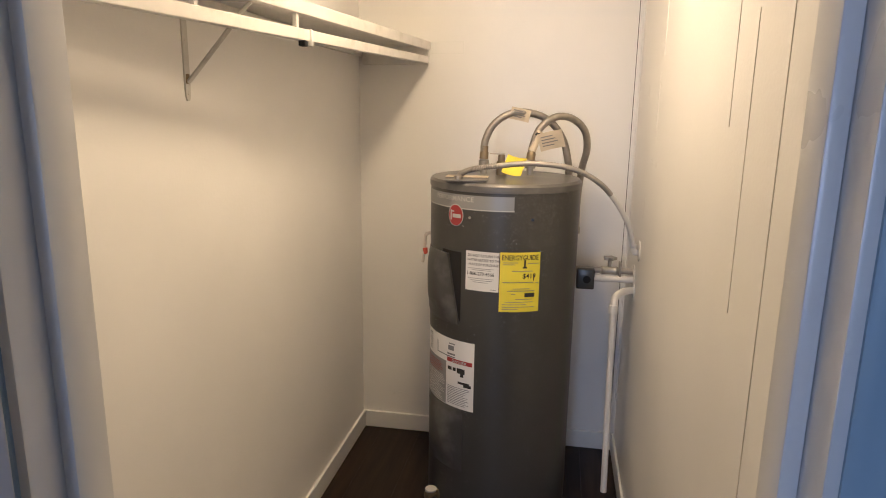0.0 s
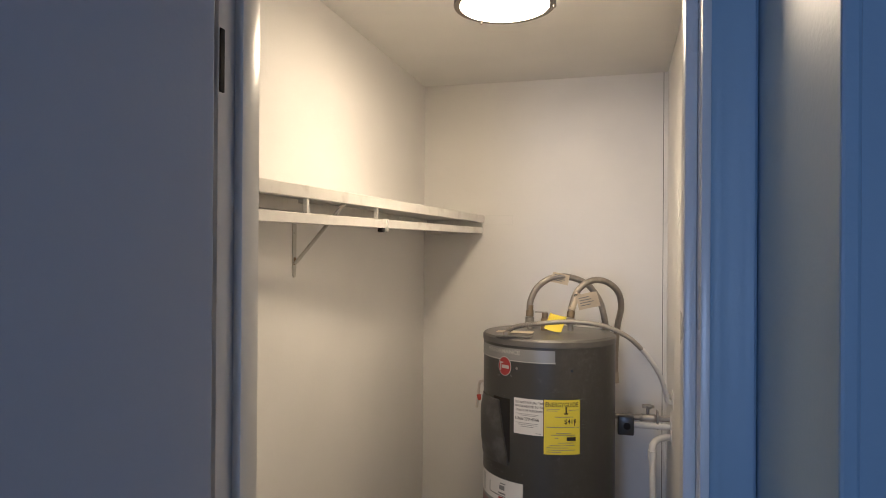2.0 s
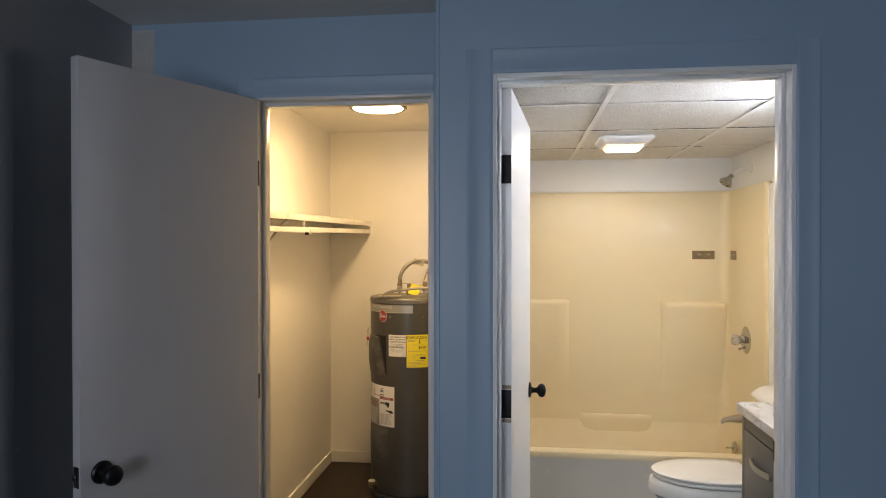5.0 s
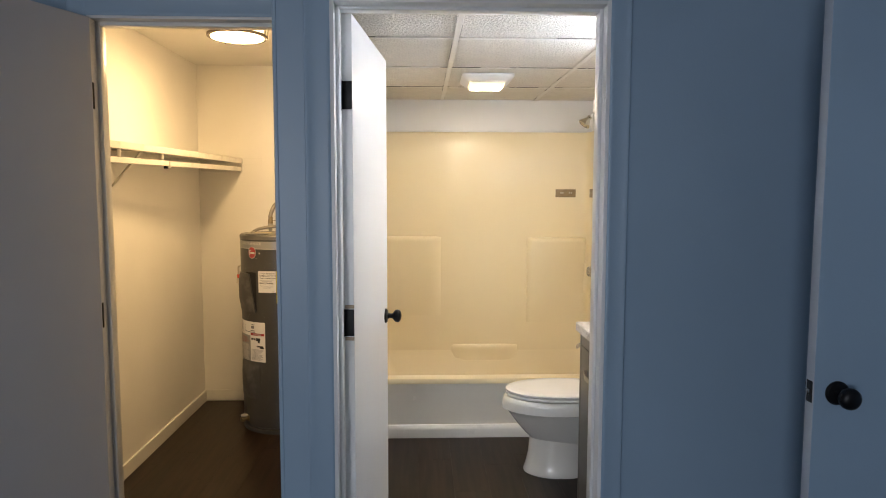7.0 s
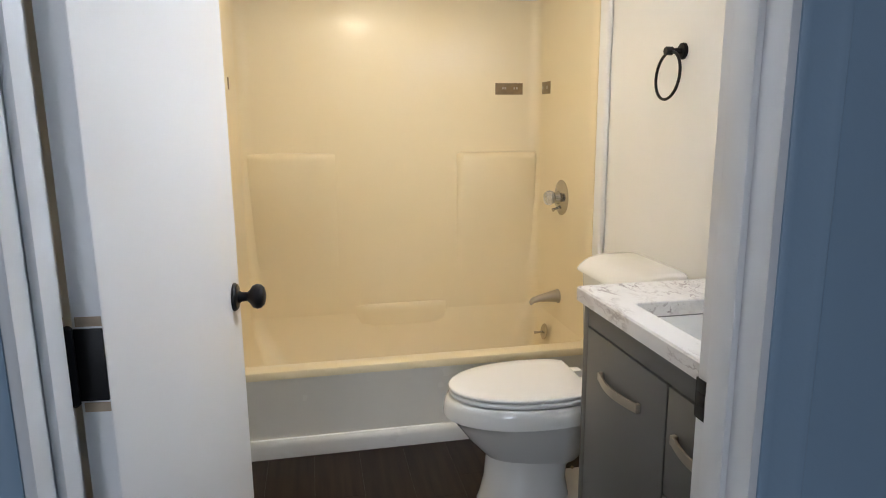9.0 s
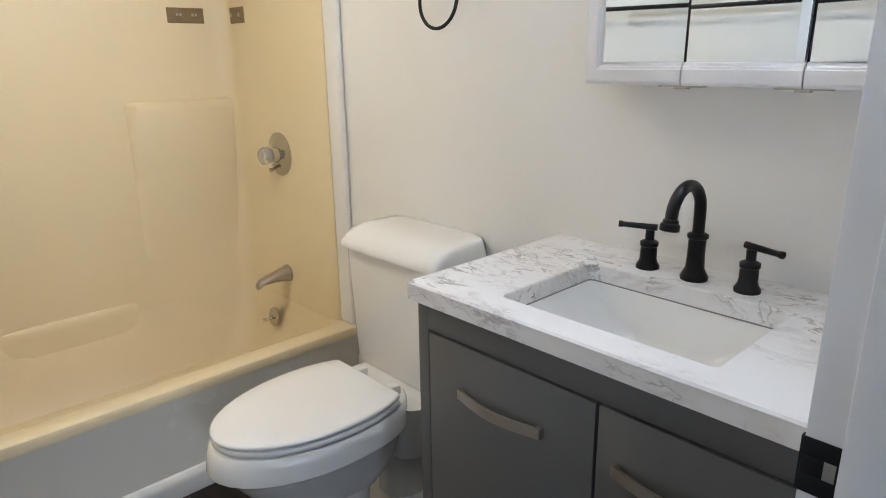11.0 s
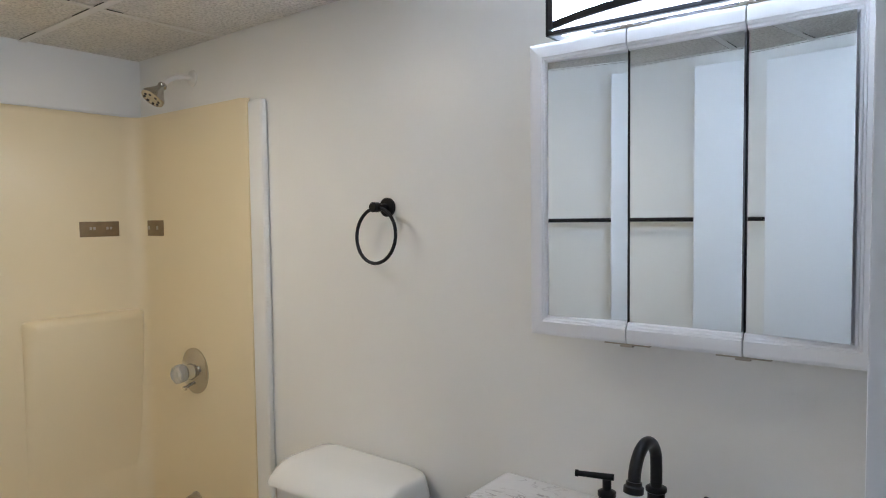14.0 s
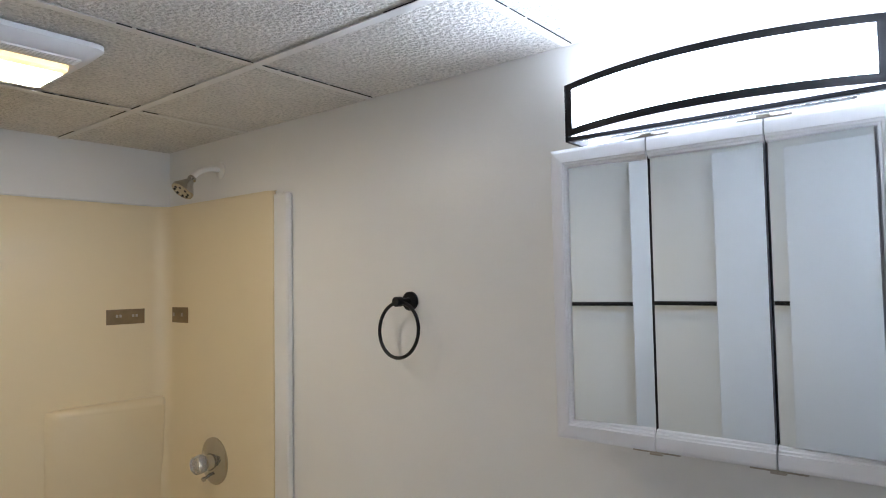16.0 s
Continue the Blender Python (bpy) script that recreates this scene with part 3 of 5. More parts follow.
for yy, zz, w, h in ((2.48, 1.505, 0.03, 0.045), (2.29, 1.288, 0.07, 0.014), (2.19, 1.284, 0.02, 0.02), (2.40, 1.125, 0.05, 0.075), (2.19, 1.69, 0.012, 0.17), (2.235, 1.45, 0.014, 0.20), (2.17, 1.62, 0.02, 0.03)):
    wall_patch(CLX1, yy, zz, w, h)
# caulk outline left by a removed cleat
structure("trim", boxes([(-0.628, -0.496, CLY1 - 0.0016, CLY1, 1.700, 1.704), (-0.628, -0.496, CLY1 - 0.0016, CLY1, 1.656, 1.660), (-0.499, -0.496, CLY1 - 0.0016, CLY1, 1.660, 1.700)]), WHITE_TRIM, "ridge of old caulk from a removed cleat", "trim")
structure("trim", boxes([(-0.795, -0.752, CLY1 - 0.002, CLY1, 0.176, 0.181), (-0.79, -0.775, CLY1 - 0.0025, CLY1, 0.168, 0.176)]), WHITE_TRIM, "small gouge mark in the wall paint", "mark")


def shelf_x(y):
    """The shelf's front line: it runs a few degrees off the wall."""
    return -0.633 - 0.109 * (CLY1 - y)


def slanted(x_of, dx0, dx1, y0, y1, za, zb, bevel=0.0015):
    """A bar from y0 to y1 between two offsets from a slanting line; za, zb give (low, high) at each end."""
    bm = bmesh.new()
    rings = []
    for y, (lo, hi) in ((y0, za), (y1, zb)):
        xa = x_of(y) + dx0 if dx0 is not None else CLX0
        xb = x_of(y) + dx1
        e = bevel
        rings.append([(xa + e, y, lo), (xb - e, y, lo), (xb, y, lo + e), (xb, y, hi - e), (xb - e, y, hi), (xa + e, y, hi), (xa, y, hi - e), (xa, y, lo + e)])
    return loft(bm, rings)


def closet_shelf():
    s = thing("closet_shelf", "white painted wooden closet shelf with scuffed edge", "shelf", (CLX0, 1.7, 1.68))
    lo, hi = 1.683, 1.699
    wpart("board", slanted(shelf_x, None, -0.0192, CLY0, CLY1, (lo, hi), (lo, hi)), SHELF, s)
    wpart("front_edge", slanted(shelf_x, -0.019, 0.0, CLY0, CLY1, (1.671, 1.704), (1.669, 1.703)), SHELF, s)
    wpart("wall_cleat", box(bmesh.new(), CLX0, CLX0 + 0.019, CLY0, CLY1 - 0.02, 1.645, 1.683, 0.002), SHELF, s)
    wpart("end_cleat", box(bmesh.new(), CLX0 + 0.019, -0.639, CLY1 - 0.02, CLY1, 1.613, 1.683, 0.002), SHELF, s)
    return s


def rail_z(y):
    return 1.617 - 0.0095 * (CLY1 - y)


def hanging_rod():
    r = thing("hanging_rod", "white painted closet hanging rail under the shelf", "hanging rail", (-0.7, 1.7, 1.61))
    za, zb = rail_z(CLY0), rail_z(CLY1)
    wpart("rail", slanted(shelf_x, -0.022, 0.0, CLY0, CLY1 - 0.02, (za, za + 0.028), (zb, zb + 0.028)), SHELF, r)
    for y in (1.34, 1.735):
        x, z = shelf_x(y), rail_z(y)
        wpart("strap", box(bmesh.new(), x - 0.018, x - 0.006, y - 0.007, y + 0.007, z + 0.026, 1.684, 0.001), SHELF, r, "painted metal hanger strap")
    y = 1.79
    x, z = shelf_x(y), rail_z(y)
    wpart("rail_clip", boxes([(x - 0.028, x + 0.005, y - 0.007, y + 0.007, z - 0.012, z + 0.030)], 0.003), WHITE_TRIM, r, "white plastic clip")
    wpart("dark_clip", box(bmesh.new(), x - 0.020, x - 0.002, y - 0.038, y - 0.014, z - 0.014, z + 0.001, 0.003), HINGE, r, "dark rubber clip")
    return r


BRACKET = mat("bracket_paint", (0.60, 0.58, 0.54), 0.45, var=0.08, vscale=20, bump=0.05)


def shelf_bracket():
    y, lean = 1.508, 0.05
    b = thing("shelf_bracket", "grey-white painted metal shelf bracket on the wall", "bracket", (CLX0, y, 1.468))
    bm = bmesh.new()
    loft(bm, [[(x, y + p, z) for p, z in ((-0.004, 1.453), (0.004, 1.453), (0.008, 1.461), (0.010, 1.48), (0.010, 1.645), (-0.010, 1.645), (-0.010, 1.48), (-0.008, 1.461))] for x in (CLX0, CLX0 + 0.004)])
    wpart("wall_strip", bm, BRACKET, b)
    x1 = shelf_x(y + lean) - 0.022
    bm = bmesh.new()
    loft(bm, [[(x, yy - 0.009, 1.671), (x, yy + 0.009, 1.671), (x, yy + 0.009, 1.683), (x, yy - 0.009, 1.683)] for x, yy in ((CLX0 + 0.019, y), (x1 + 0.002, y + lean))])
    wpart("arm", bm, BRACKET, b)
    wpart("brace", tube(bmesh.new(), [(CLX0 + 0.004, y, 1.494), (CLX0 + 0.012, y + 0.002, 1.502), (x1 - 0.012, y + lean * 0.95, 1.660), (x1, y + lean, 1.671)], 0.0055, 8), BRACKET, b)
    wpart("weld_stain", box(bmesh.new(), CLX0 + 0.004, CLX0 + 0.0055, y - 0.007, y + 0.007, 1.490, 1.512, 0.0006), BRONZE, b, "brown rust stain at the joint")
    screw_heads(b, [(CLX0 + 0.004, y, 1.470), (CLX0 + 0.004, y, 1.585)], (1, 0, 0), 0.0045, BRACKET)
    return b


closet_shelf()
hanging_rod()
shelf_bracket()


def closet_lamp():
    c = (-0.335, 1.66)
    top = CLZ
    up = Matrix.Translation((c[0], c[1], top))
    l = thing("ceiling_light", "round flush ceiling lamp, white drum with bronze rings, lit", "ceiling lamp", (c[0], c[1], top))
    wpart("base_pan", lathe(bmesh.new(), [(0, 0), (0.128, 0), (0.128, -0.010), (0.122, -0.013), (0, -0.013)], 40, up), NICKEL, l)
    wpart("diffuser", lathe(bmesh.new(), [(0.130, -0.072), (0.127, -0.080), (0.100, -0.084), (0.05, -0.087), (0, -0.088)], 44, up), CLOSET_GLOW, l, "glowing white acrylic lens")
    wpart("diffuser_side", lathe(bmesh.new(), [(0.118, -0.0135), (0.128, -0.018), (0.130, -0.072)], 44, up), CLOSET_SIDE, l, "dimmer glowing acrylic wall")
    for z, inner in ((-0.022, 0.139), (-0.072, 0.1315)):
        bm = bmesh.new()
        ring = [(inner, z - 0.007), (0.147, z - 0.007), (0.149, z - 0.004), (0.149, z + 0.005), (0.147, z + 0.007), (inner, z + 0.007)]
        loft(bm, [[(c[0] + r * math.cos(2 * math.pi * k / 56), c[1] + r * math.sin(2 * math.pi * k / 56), top + q) for r, q in ring] for k in range(56)], loop=True)
        wpart("band", bm, BRONZE_METAL, l, "dark bronze ring")
    for a in (10, 130, 250):
        p = (c[0] + 0.1455 * math.cos(radians(a)), c[1] + 0.1455 * math.sin(radians(a)))
        wpart("band_post", box(bmesh.new(), p[0] - 0.004, p[0] + 0.004, p[1] - 0.004, p[1] + 0.004, top - 0.078, top, 0.001), BRONZE_METAL, l)
        wpart("thumb_nut", turned(bmesh.new(), (p[0], p[1], top - 0.078), (0, 0, -1), [(0, 0), (0.005, 0), (0.005, 0.004), (0.003, 0.007), (0, 0.007)], 10), BRONZE_METAL, l)
    return l


BRONZE_METAL = mat("bronze_metal", (0.20, 0.175, 0.15), 0.35, metal=0.9, var=0.1, bump=0.0)
closet_lamp()

# ---- water heater ----
HC, HR, HTOP, HZ = Vector((-0.28, 2.385, 0)), 0.257, 1.215, 1.029
TURN_PRINT = 6.5                                                    # where the printed labels begin round the tank


def on_tank(phi, z, d=0.0):
    """A point on the tank: phi in degrees from the front, d out from its skin."""
    return (HC.x + (HR + d) * math.sin(radians(phi)), HC.y - (HR + d) * math.cos(radians(phi)), z * HZ)


def tank_sheet(phi0, phi1, z0, z1, d=0.0008, n=10, t=0.0006):
    bm = bmesh.new()
    rows = []
    phi0, phi1 = phi0 + TURN_PRINT, phi1 + TURN_PRINT
    for k in range(n + 1):
        p = phi0 + (phi1 - phi0) * k / n
        rows.append([on_tank(p, z0, d), on_tank(p, z1, d), on_tank(p, z1, d - t), on_tank(p, z0, d - t)])
    return loft(bm, rows)


def glyphs(text, size, align="LEFT"):
    """The outline of a line of text as flat vertices and faces."""
    cu = bpy.data.curves.new("line", "FONT")
    cu.body, cu.size, cu.align_x, cu.resolution_u = text, size, align, 2
    cu.offset = size * 0.014
    ob = bpy.data.objects.new("line", cu)
    scene.collection.objects.link(ob)
    dg = bpy.context.evaluated_depsgraph_get()
    me = ob.evaluated_get(dg).to_mesh()
    vs, fs = [v.co.copy() for v in me.vertices], [list(p.vertices) for p in me.polygons]
    ob.evaluated_get(dg).to_mesh_clear()
    bpy.data.objects.remove(ob)
    bpy.data.curves.remove(cu)
    return vs, fs


def tank_text(text, phi, z, size, stretch=1.0, d=0.0014, bold=0.0):
    vs, fs = glyphs(text, size)
    bm = bmesh.new()
    out = [bm.verts.new(on_tank(phi + TURN_PRINT + math.degrees(v.x * stretch / HR), z + v.y, d)) for v in vs]
    for f in fs:
        try:
            bm.faces.new([out[i] for i in f])
        except ValueError:
            pass
    return bm


def tank_bars(rows, d=0.0013):
    """Unreadable lines of print: bars (phi0, phi1, z, height)."""
    bm = bmesh.new()
    for p0, p1, z, h in rows:
        n = max(2, int(abs(p1 - p0) / 4))
        for k in range(n):
            a, b = p0 + (p1 - p0) * k / n, p0 + (p1 - p0) * (k + 1) / n
            bm.faces.new([bm.verts.new(on_tank(q + TURN_PRINT, zz, d)) for q, zz in ((a, z), (b, z), (b, z + h), (a, z + h))])
    return bm


def text_lines(phi0, phi1, z_top, z_bottom, step, seed, h=0.0022):
    rng = random.Random(seed)
    rows, z = [], z_top
    while z > z_bottom:
        rows.append((phi0, phi0 + (phi1 - phi0) * rng.uniform(0.72, 1.0), z, h))
        z -= step
    return rows


def water_heater():
    w = thing("water_heater", "tall grey paint-specked electric water heater on the floor", "water heater", (HC.x, HC.y, 0))
    up = Matrix.Translation(HC)
    wpart("tank", lathe(bmesh.new(), [(0, 0.004), (HR - 0.012, 0.004), (HR - 0.008, 0.03), (HR, 0.036), (HR, 1.188)], 72, up), HEATER, w)
    wpart("base_ring", lathe(bmesh.new(), [(HR - 0.014, 0.0), (HR + 0.001, 0.0), (HR + 0.002, 0.022), (HR - 0.006, 0.028), (HR - 0.014, 0.028)], 72, up), HEATER, w)
    wpart("lid", lathe(bmesh.new(), [(HR - 0.004, 1.186), (HR + 0.003, 1.188), (HR + 0.003, HTOP - 0.008), (HR - 0.004, HTOP), (HR - 0.03, HTOP + 0.002), (0.1, HTOP + 0.006), (0, HTOP + 0.007)], 72, up), HEATERLID, w, "dusty stained grey lid")
    screw_heads(w, [on_tank(a, 1.075, 0.001) for a in (-20, 25)], (0, -1, 0), 0.005)
    # access covers: a pressed panel with a raised pocket
    for z0, z1, p0, p1, tilt, narrow in ((0.725, 0.952, -74, -27, 0.010, 11), (0.205, 0.430, -70, -23, 0.0, 0)):
        bm = bmesh.new()
        cols = 12
        rings = []
        for k in range(cols + 1):
            u = k / cols
            lift = 0.006 + tilt * u
            row = []
            for v in range(15):
                q = v / 14
                z = z0 + (z1 - z0) * q
                ph = p0 + (p1 - narrow * q - p0) * u
                pocket = max(0, 1 - ((u - 0.5) / 0.36) ** 4) * max(0, 1 - ((q - 0.55) / 0.42) ** 4) * 0.014
                edge = 0.0 if 0 < v < 14 and 0 < k < cols else -0.004
                row.append(on_tank(ph, z, lift + pocket + edge))
            row += [on_tank(p0 + (p1 - narrow - p0) * u, z1, 0.0), on_tank(p0 + (p1 - p0) * u, z0, 0.0)]
            rings.append(row)
        loft(bm, rings)
        wpart("access_cover", bm, HEATERPANEL, w, "dark grey access cover with a raised pocket")
    wpart("cover_gap", tank_sheet(-52, -33.0, 0.735, 0.962, 0.0016, 6, 0.001), DARKGAP, w, "black opening behind the sprung cover")
    # bare wires beside the upper cover
    wires = thing("loose_wires", "loose capped electric wires poking from the heater cover", "wires", on_tank(-84, 0.96, 0.004))
    wpart("sleeve", tube(bmesh.new(), smooth_path([on_tank(-80, 0.985, 0.004), on_tank(-86, 0.97, 0.02), on_tank(-89, 0.92, 0.026), on_tank(-90, 0.87, 0.034)], 5), 0.006, 8), WIREWHITE, wires)
    wpart("wire_nut", turned(bmesh.new(), on_tank(-86, 0.925, 0.022), (0.2, -0.3, -1), [(0, 0), (0.009, 0), (0.007, 0.02), (0, 0.024)], 10), WIRERED, wires, "red wire nut")
    # printed labels
    wpart("brand_band", tank_sheet(-82, 5, 1.102, 1.144, 0.0012, 18), SILVER, w, "silver printed band")
    wpart("band_line", tank_sheet(-82, 5.5, 1.099, 1.102, 0.0013, 18), SPECK, w)
    wpart("band_text", tank_text("PERFORMANCE", -61, 1.124, 0.021, 1.15, 0.0022), SPECK, w, "pale lettering")
    bm = bmesh.new()
    vs = [bm.verts.new(on_tank(-32 + math.degrees(0.031 * math.cos(2 * math.pi * k / 28) / HR), 1.078 + 0.035 * math.sin(2 * math.pi * k / 28), 0.0028)) for k in range(28)]
    bm.faces.new(vs)
    wpart("badge", bm, SPECK, w, "white-rimmed red round badge")
    bm = bmesh.new()
    bm.faces.new([bm.verts.new(on_tank(-32 + math.degrees(0.0285 * math.cos(2 * math.pi * k / 28) / HR), 1.078 + 0.0325 * math.sin(2 * math.pi * k / 28), 0.0034)) for k in range(28)])
    wpart("badge_face", bm, REDINK, w, "red badge face")
    wpart("badge_mark", tank_bars([(-43.2, -42, 1.062, 0.032), (-42, -39.7, 1.088, 0.004), (-41.2, -33.7, 1.070, 0.012)], 0.004), SPECK, w)
    lab = wpart("notice_label", tank_sheet(-29, -4.2, 0.846, 0.972, 0.001, 8), PAPER, w, "white printed notice label")
    wpart("print", tank_text("DO NOT RETURN THIS", -27.5, 0.955, 0.0112, 0.92), INK, lab)
    wpart("print", tank_text("WATER HEATER TO THE", -27.7, 0.941, 0.0112, 0.88), INK, lab)
    wpart("print", tank_text("PLACE OF PURCHASE", -26.5, 0.927, 0.0112, 0.92), INK, lab)
    wpart("print", tank_text("1-866-279-4566", -28.2, 0.896, 0.0155, 0.93), INK, lab)
    wpart("small_print", tank_bars([(-27, -8, 0.917, 0.0015), (-24, -10, 0.912, 0.0015), (-27, -8, 0.885, 0.0015), (-25, -9, 0.879, 0.0015), (-23, -12, 0.873, 0.0015), (-10, -6, 0.852, 0.002)]), GREYINK, lab)
    yl = wpart("energy_label", tank_sheet(-3.6, 25.6, 0.784, 0.974, 0.0012, 10), YELLOW, w, "yellow energy rating label")
    wpart("print", tank_text("ENERGYGUIDE", -2.6, 0.950, 0.0225, 0.80), INK, yl)
    wpart("print", tank_text("$419", 12.5, 0.892, 0.022, 1.0), INK, yl)
    wpart("arrow", tank_bars([(13.4, 14.6, 0.928, 0.022), (12.4, 15.6, 0.924, 0.005), (20.6, 21.2, 0.884, 0.02)], 0.0018), INK, yl)
    wpart("small_print", tank_bars([(-1.5, 9, 0.941, 0.0018), (-1.5, 7, 0.935, 0.0018), (16, 25, 0.938, 0.0018), (5, 20, 0.914, 0.002), (-1.5, 21, 0.878, 0.0022), (6, 18, 0.858, 0.0018), (2, 22, 0.851, 0.0018),
          (5, 8, 0.841, 0.002), (22, 25, 0.876, 0.002), (8, 20, 0.824, 0.0018), (1, 21, 0.815, 0.0018), (-1.5, 16, 0.807, 0.0018), (-1.5, 22, 0.799, 0.0018), (-1.5, 10, 0.792, 0.0018)], 0.0018), GREYINK, yl)
    wpart("price_box", tank_bars([(14.5, 22, 0.832, 0.013)], 0.002), INK, yl)
    dl = wpart("danger_label", tank_sheet(-78, -20.5, 0.432, 0.668, 0.001, 14), PAPER, w, "white and grey safety instruction label")
    wpart("grey_field", tank_sheet(-78, -46, 0.434, 0.585, 0.0016, 8), SILVER, dl)
    wpart("danger_bar", tank_sheet(-45, -22, 0.588, 0.602, 0.0017, 6), REDINK, dl, "red warning bar")
    wpart("print", tank_text("DANGER", -40, 0.590, 0.013, 1.15, 0.0024), SPECK, dl)
    wpart("seal", tank_bars([(-44, -38, 0.628, 0.016), (-45, -37, 0.612, 0.006), (-58, -37, 0.604, 0.004), (-43, -37, 0.649, 0.004)], 0.0018), GREYINK, dl)
    wpart("pictogram", tank_bars([(-44, -40, 0.560, 0.012), (-39, -36, 0.560, 0.012), (-35, -28, 0.556, 0.018), (-32, -29, 0.545, 0.012), (-34, -24, 0.520, 0.008), (-29, -22.5, 0.512, 0.010)], 0.0018), INK, dl)
    wpart("red_print", tank_bars(text_lines(-76, -47, 0.570, 0.535, 0.0065, 3), 0.0022), REDINK, dl)
    wpart("small_print", tank_bars(text_lines(-76, -47, 0.528, 0.440, 0.0058, 5, 0.0018), 0.0022), PAPER, dl)
    wpart("fine_print", tank_bars(text_lines(-44.5, -23, 0.503, 0.438, 0.006, 6, 0.002) + [(-72, -66, 0.655 - 0.007 * k, 0.0025) for k in range(9)] + [(-59, -56, 0.64 - 0.007 * k, 0.0025) for k in range(5)], 0.0019), GREYINK, dl)
    # drain tap, sediment crust
    tap = wpart("drain_tap", turned(bmesh.new(), on_tank(-50, 0.072, -0.004), (-0.75, -0.65, 0), [(0, 0), (0.02, 0), (0.02, 0.008), (0.012, 0.012), (0.012, 0.03), (0.017, 0.032), (0.017, 0.05), (0.010, 0.052), (0, 0.052)], 14), BRASS, w, "corroded drain tap")
    wpart("tap_wheel", turned(bmesh.new(), on_tank(-50, 0.090, 0.026), (0, 0, 1), [(0, 0), (0.02, 0), (0.022, 0.004), (0.02, 0.008), (0, 0.008)], 12), SPECK, tap)
    # top fittings
    wpart("junction_plate", box(bmesh.new(), -0.45, -0.32, 2.15, 2.22, HTOP + 0.0025, HTOP + 0.0075, 0.002), HEATERLID, w)
    wpart("top_sticker", box(bmesh.new(), -0.47, -0.33, 2.265, 2.32, HTOP + 0.0055, HTOP + 0.0075), TAGPAPER, w, "stained paper sticker")
    for x, y in ((-0.36, 2.41), (-0.198, 2.41)):
        wpart("nipple", turned(bmesh.new(), (x, y, HTOP), (0, 0, 1), [(0, 0), (0.022, 0), (0.022, 0.004), (0.012, 0.006), (0.012, 0.028), (0.018, 0.029), (0.018, 0.052), (0.013, 0.055), (0, 0.055)], 12), GALV, w, "threaded metal nipple")
    rv = wpart("relief_valve", turned(bmesh.new(), (-0.295, 2.38, HTOP), (0, 0, 1), [(0, 0), (0.017, 0), (0.017, 0.05), (0.012, 0.055), (0.012, 0.075), (0, 0.078)], 14), BRASS, w, "brass relief valve")
    wpart("lever", box(bmesh.new(), -0.335, -0.285, 2.372, 2.388, HTOP + 0.076, HTOP + 0.080, 0.001), NICKEL, rv)
    return w


water_heater()


def paint_specks():
    """Overspray and paint droplets on the tank, a dense cloud at the shoulder."""
    rng = random.Random(11)
    bm = bmesh.new()
    for k in range(3000):
        if k < 750:
            ph, z = rng.gauss(38, 16), 1.16 - abs(rng.gauss(0, 0.12))
        else:
            ph, z = rng.uniform(-70, 75), rng.uniform(0.05, 1.11)
            if rng.random() < 0.5:
                ph = rng.gauss(22, 14)
        if ph > 88 or (-30 < ph < 31 and 0.78 < z < 0.98):
            continue
        r = rng.uniform(0.0003, 0.0009) * (1.9 if rng.random() < 0.07 else 1)
        bm.faces.new([bm.verts.new(on_tank(ph + math.degrees(r * math.cos(a) / HR), z + r * math.sin(a) * rng.uniform(0.8, 1.6), 0.0006)) for a in (0, 1.2, 2.5, 3.8, 5.0)])
    ob = part("paint_specks", bm, SPECK, None, "", False)
    tagged(ob, "fine white paint specks spattered over the heater", "paint specks", kind="stuff")


paint_specks()


def braided_hose(name, label, pts):
    h = thing(name, label, "hose", pts[0], group="heater hoses")
    wpart("braid", tube(bmesh.new(), smooth_path(pts, 10), 0.0125, 14, 0.02), HOSE, h)
    for e, n in ((pts[0], pts[1]), (pts[-1], pts[-2])):
        ax = Vector(n) - Vector(e)
        wpart("ferrule", turned(bmesh.new(), e, ax, [(0, 0), (0.0155, 0), (0.0155, 0.022), (0.0135, 0.026), (0.0135, 0.045), (0, 0.045)], 12), BRASS if e is pts[0] else NICKEL, h)
    return h


braided_hose("water_hose", "braided steel water hose arching over the heater", [(-0.360, 2.410, 1.272), (-0.358, 2.412, 1.330), (-0.330, 2.420, 1.390), (-0.275, 2.435, 1.428), (-0.210, 2.450, 1.432), (-0.140, 2.470, 1.405), (-0.090, 2.490, 1.340), (-0.068, 2.500, 1.260), (-0.060, 2.520, 1.190)])
braided_hose("water_hose", "braided steel water hose arching over the heater", [(-0.198, 2.410, 1.272), (-0.192, 2.415, 1.320), (-0.170, 2.430, 1.380), (-0.120, 2.450, 1.418), (-0.065, 2.480, 1.415), (-0.018, 2.510, 1.375), (-0.004, 2.535, 1.310), (-0.018, 2.560, 1.230), (-0.026, 2.580, 1.120), (-0.026, 2.585, 0.990)])


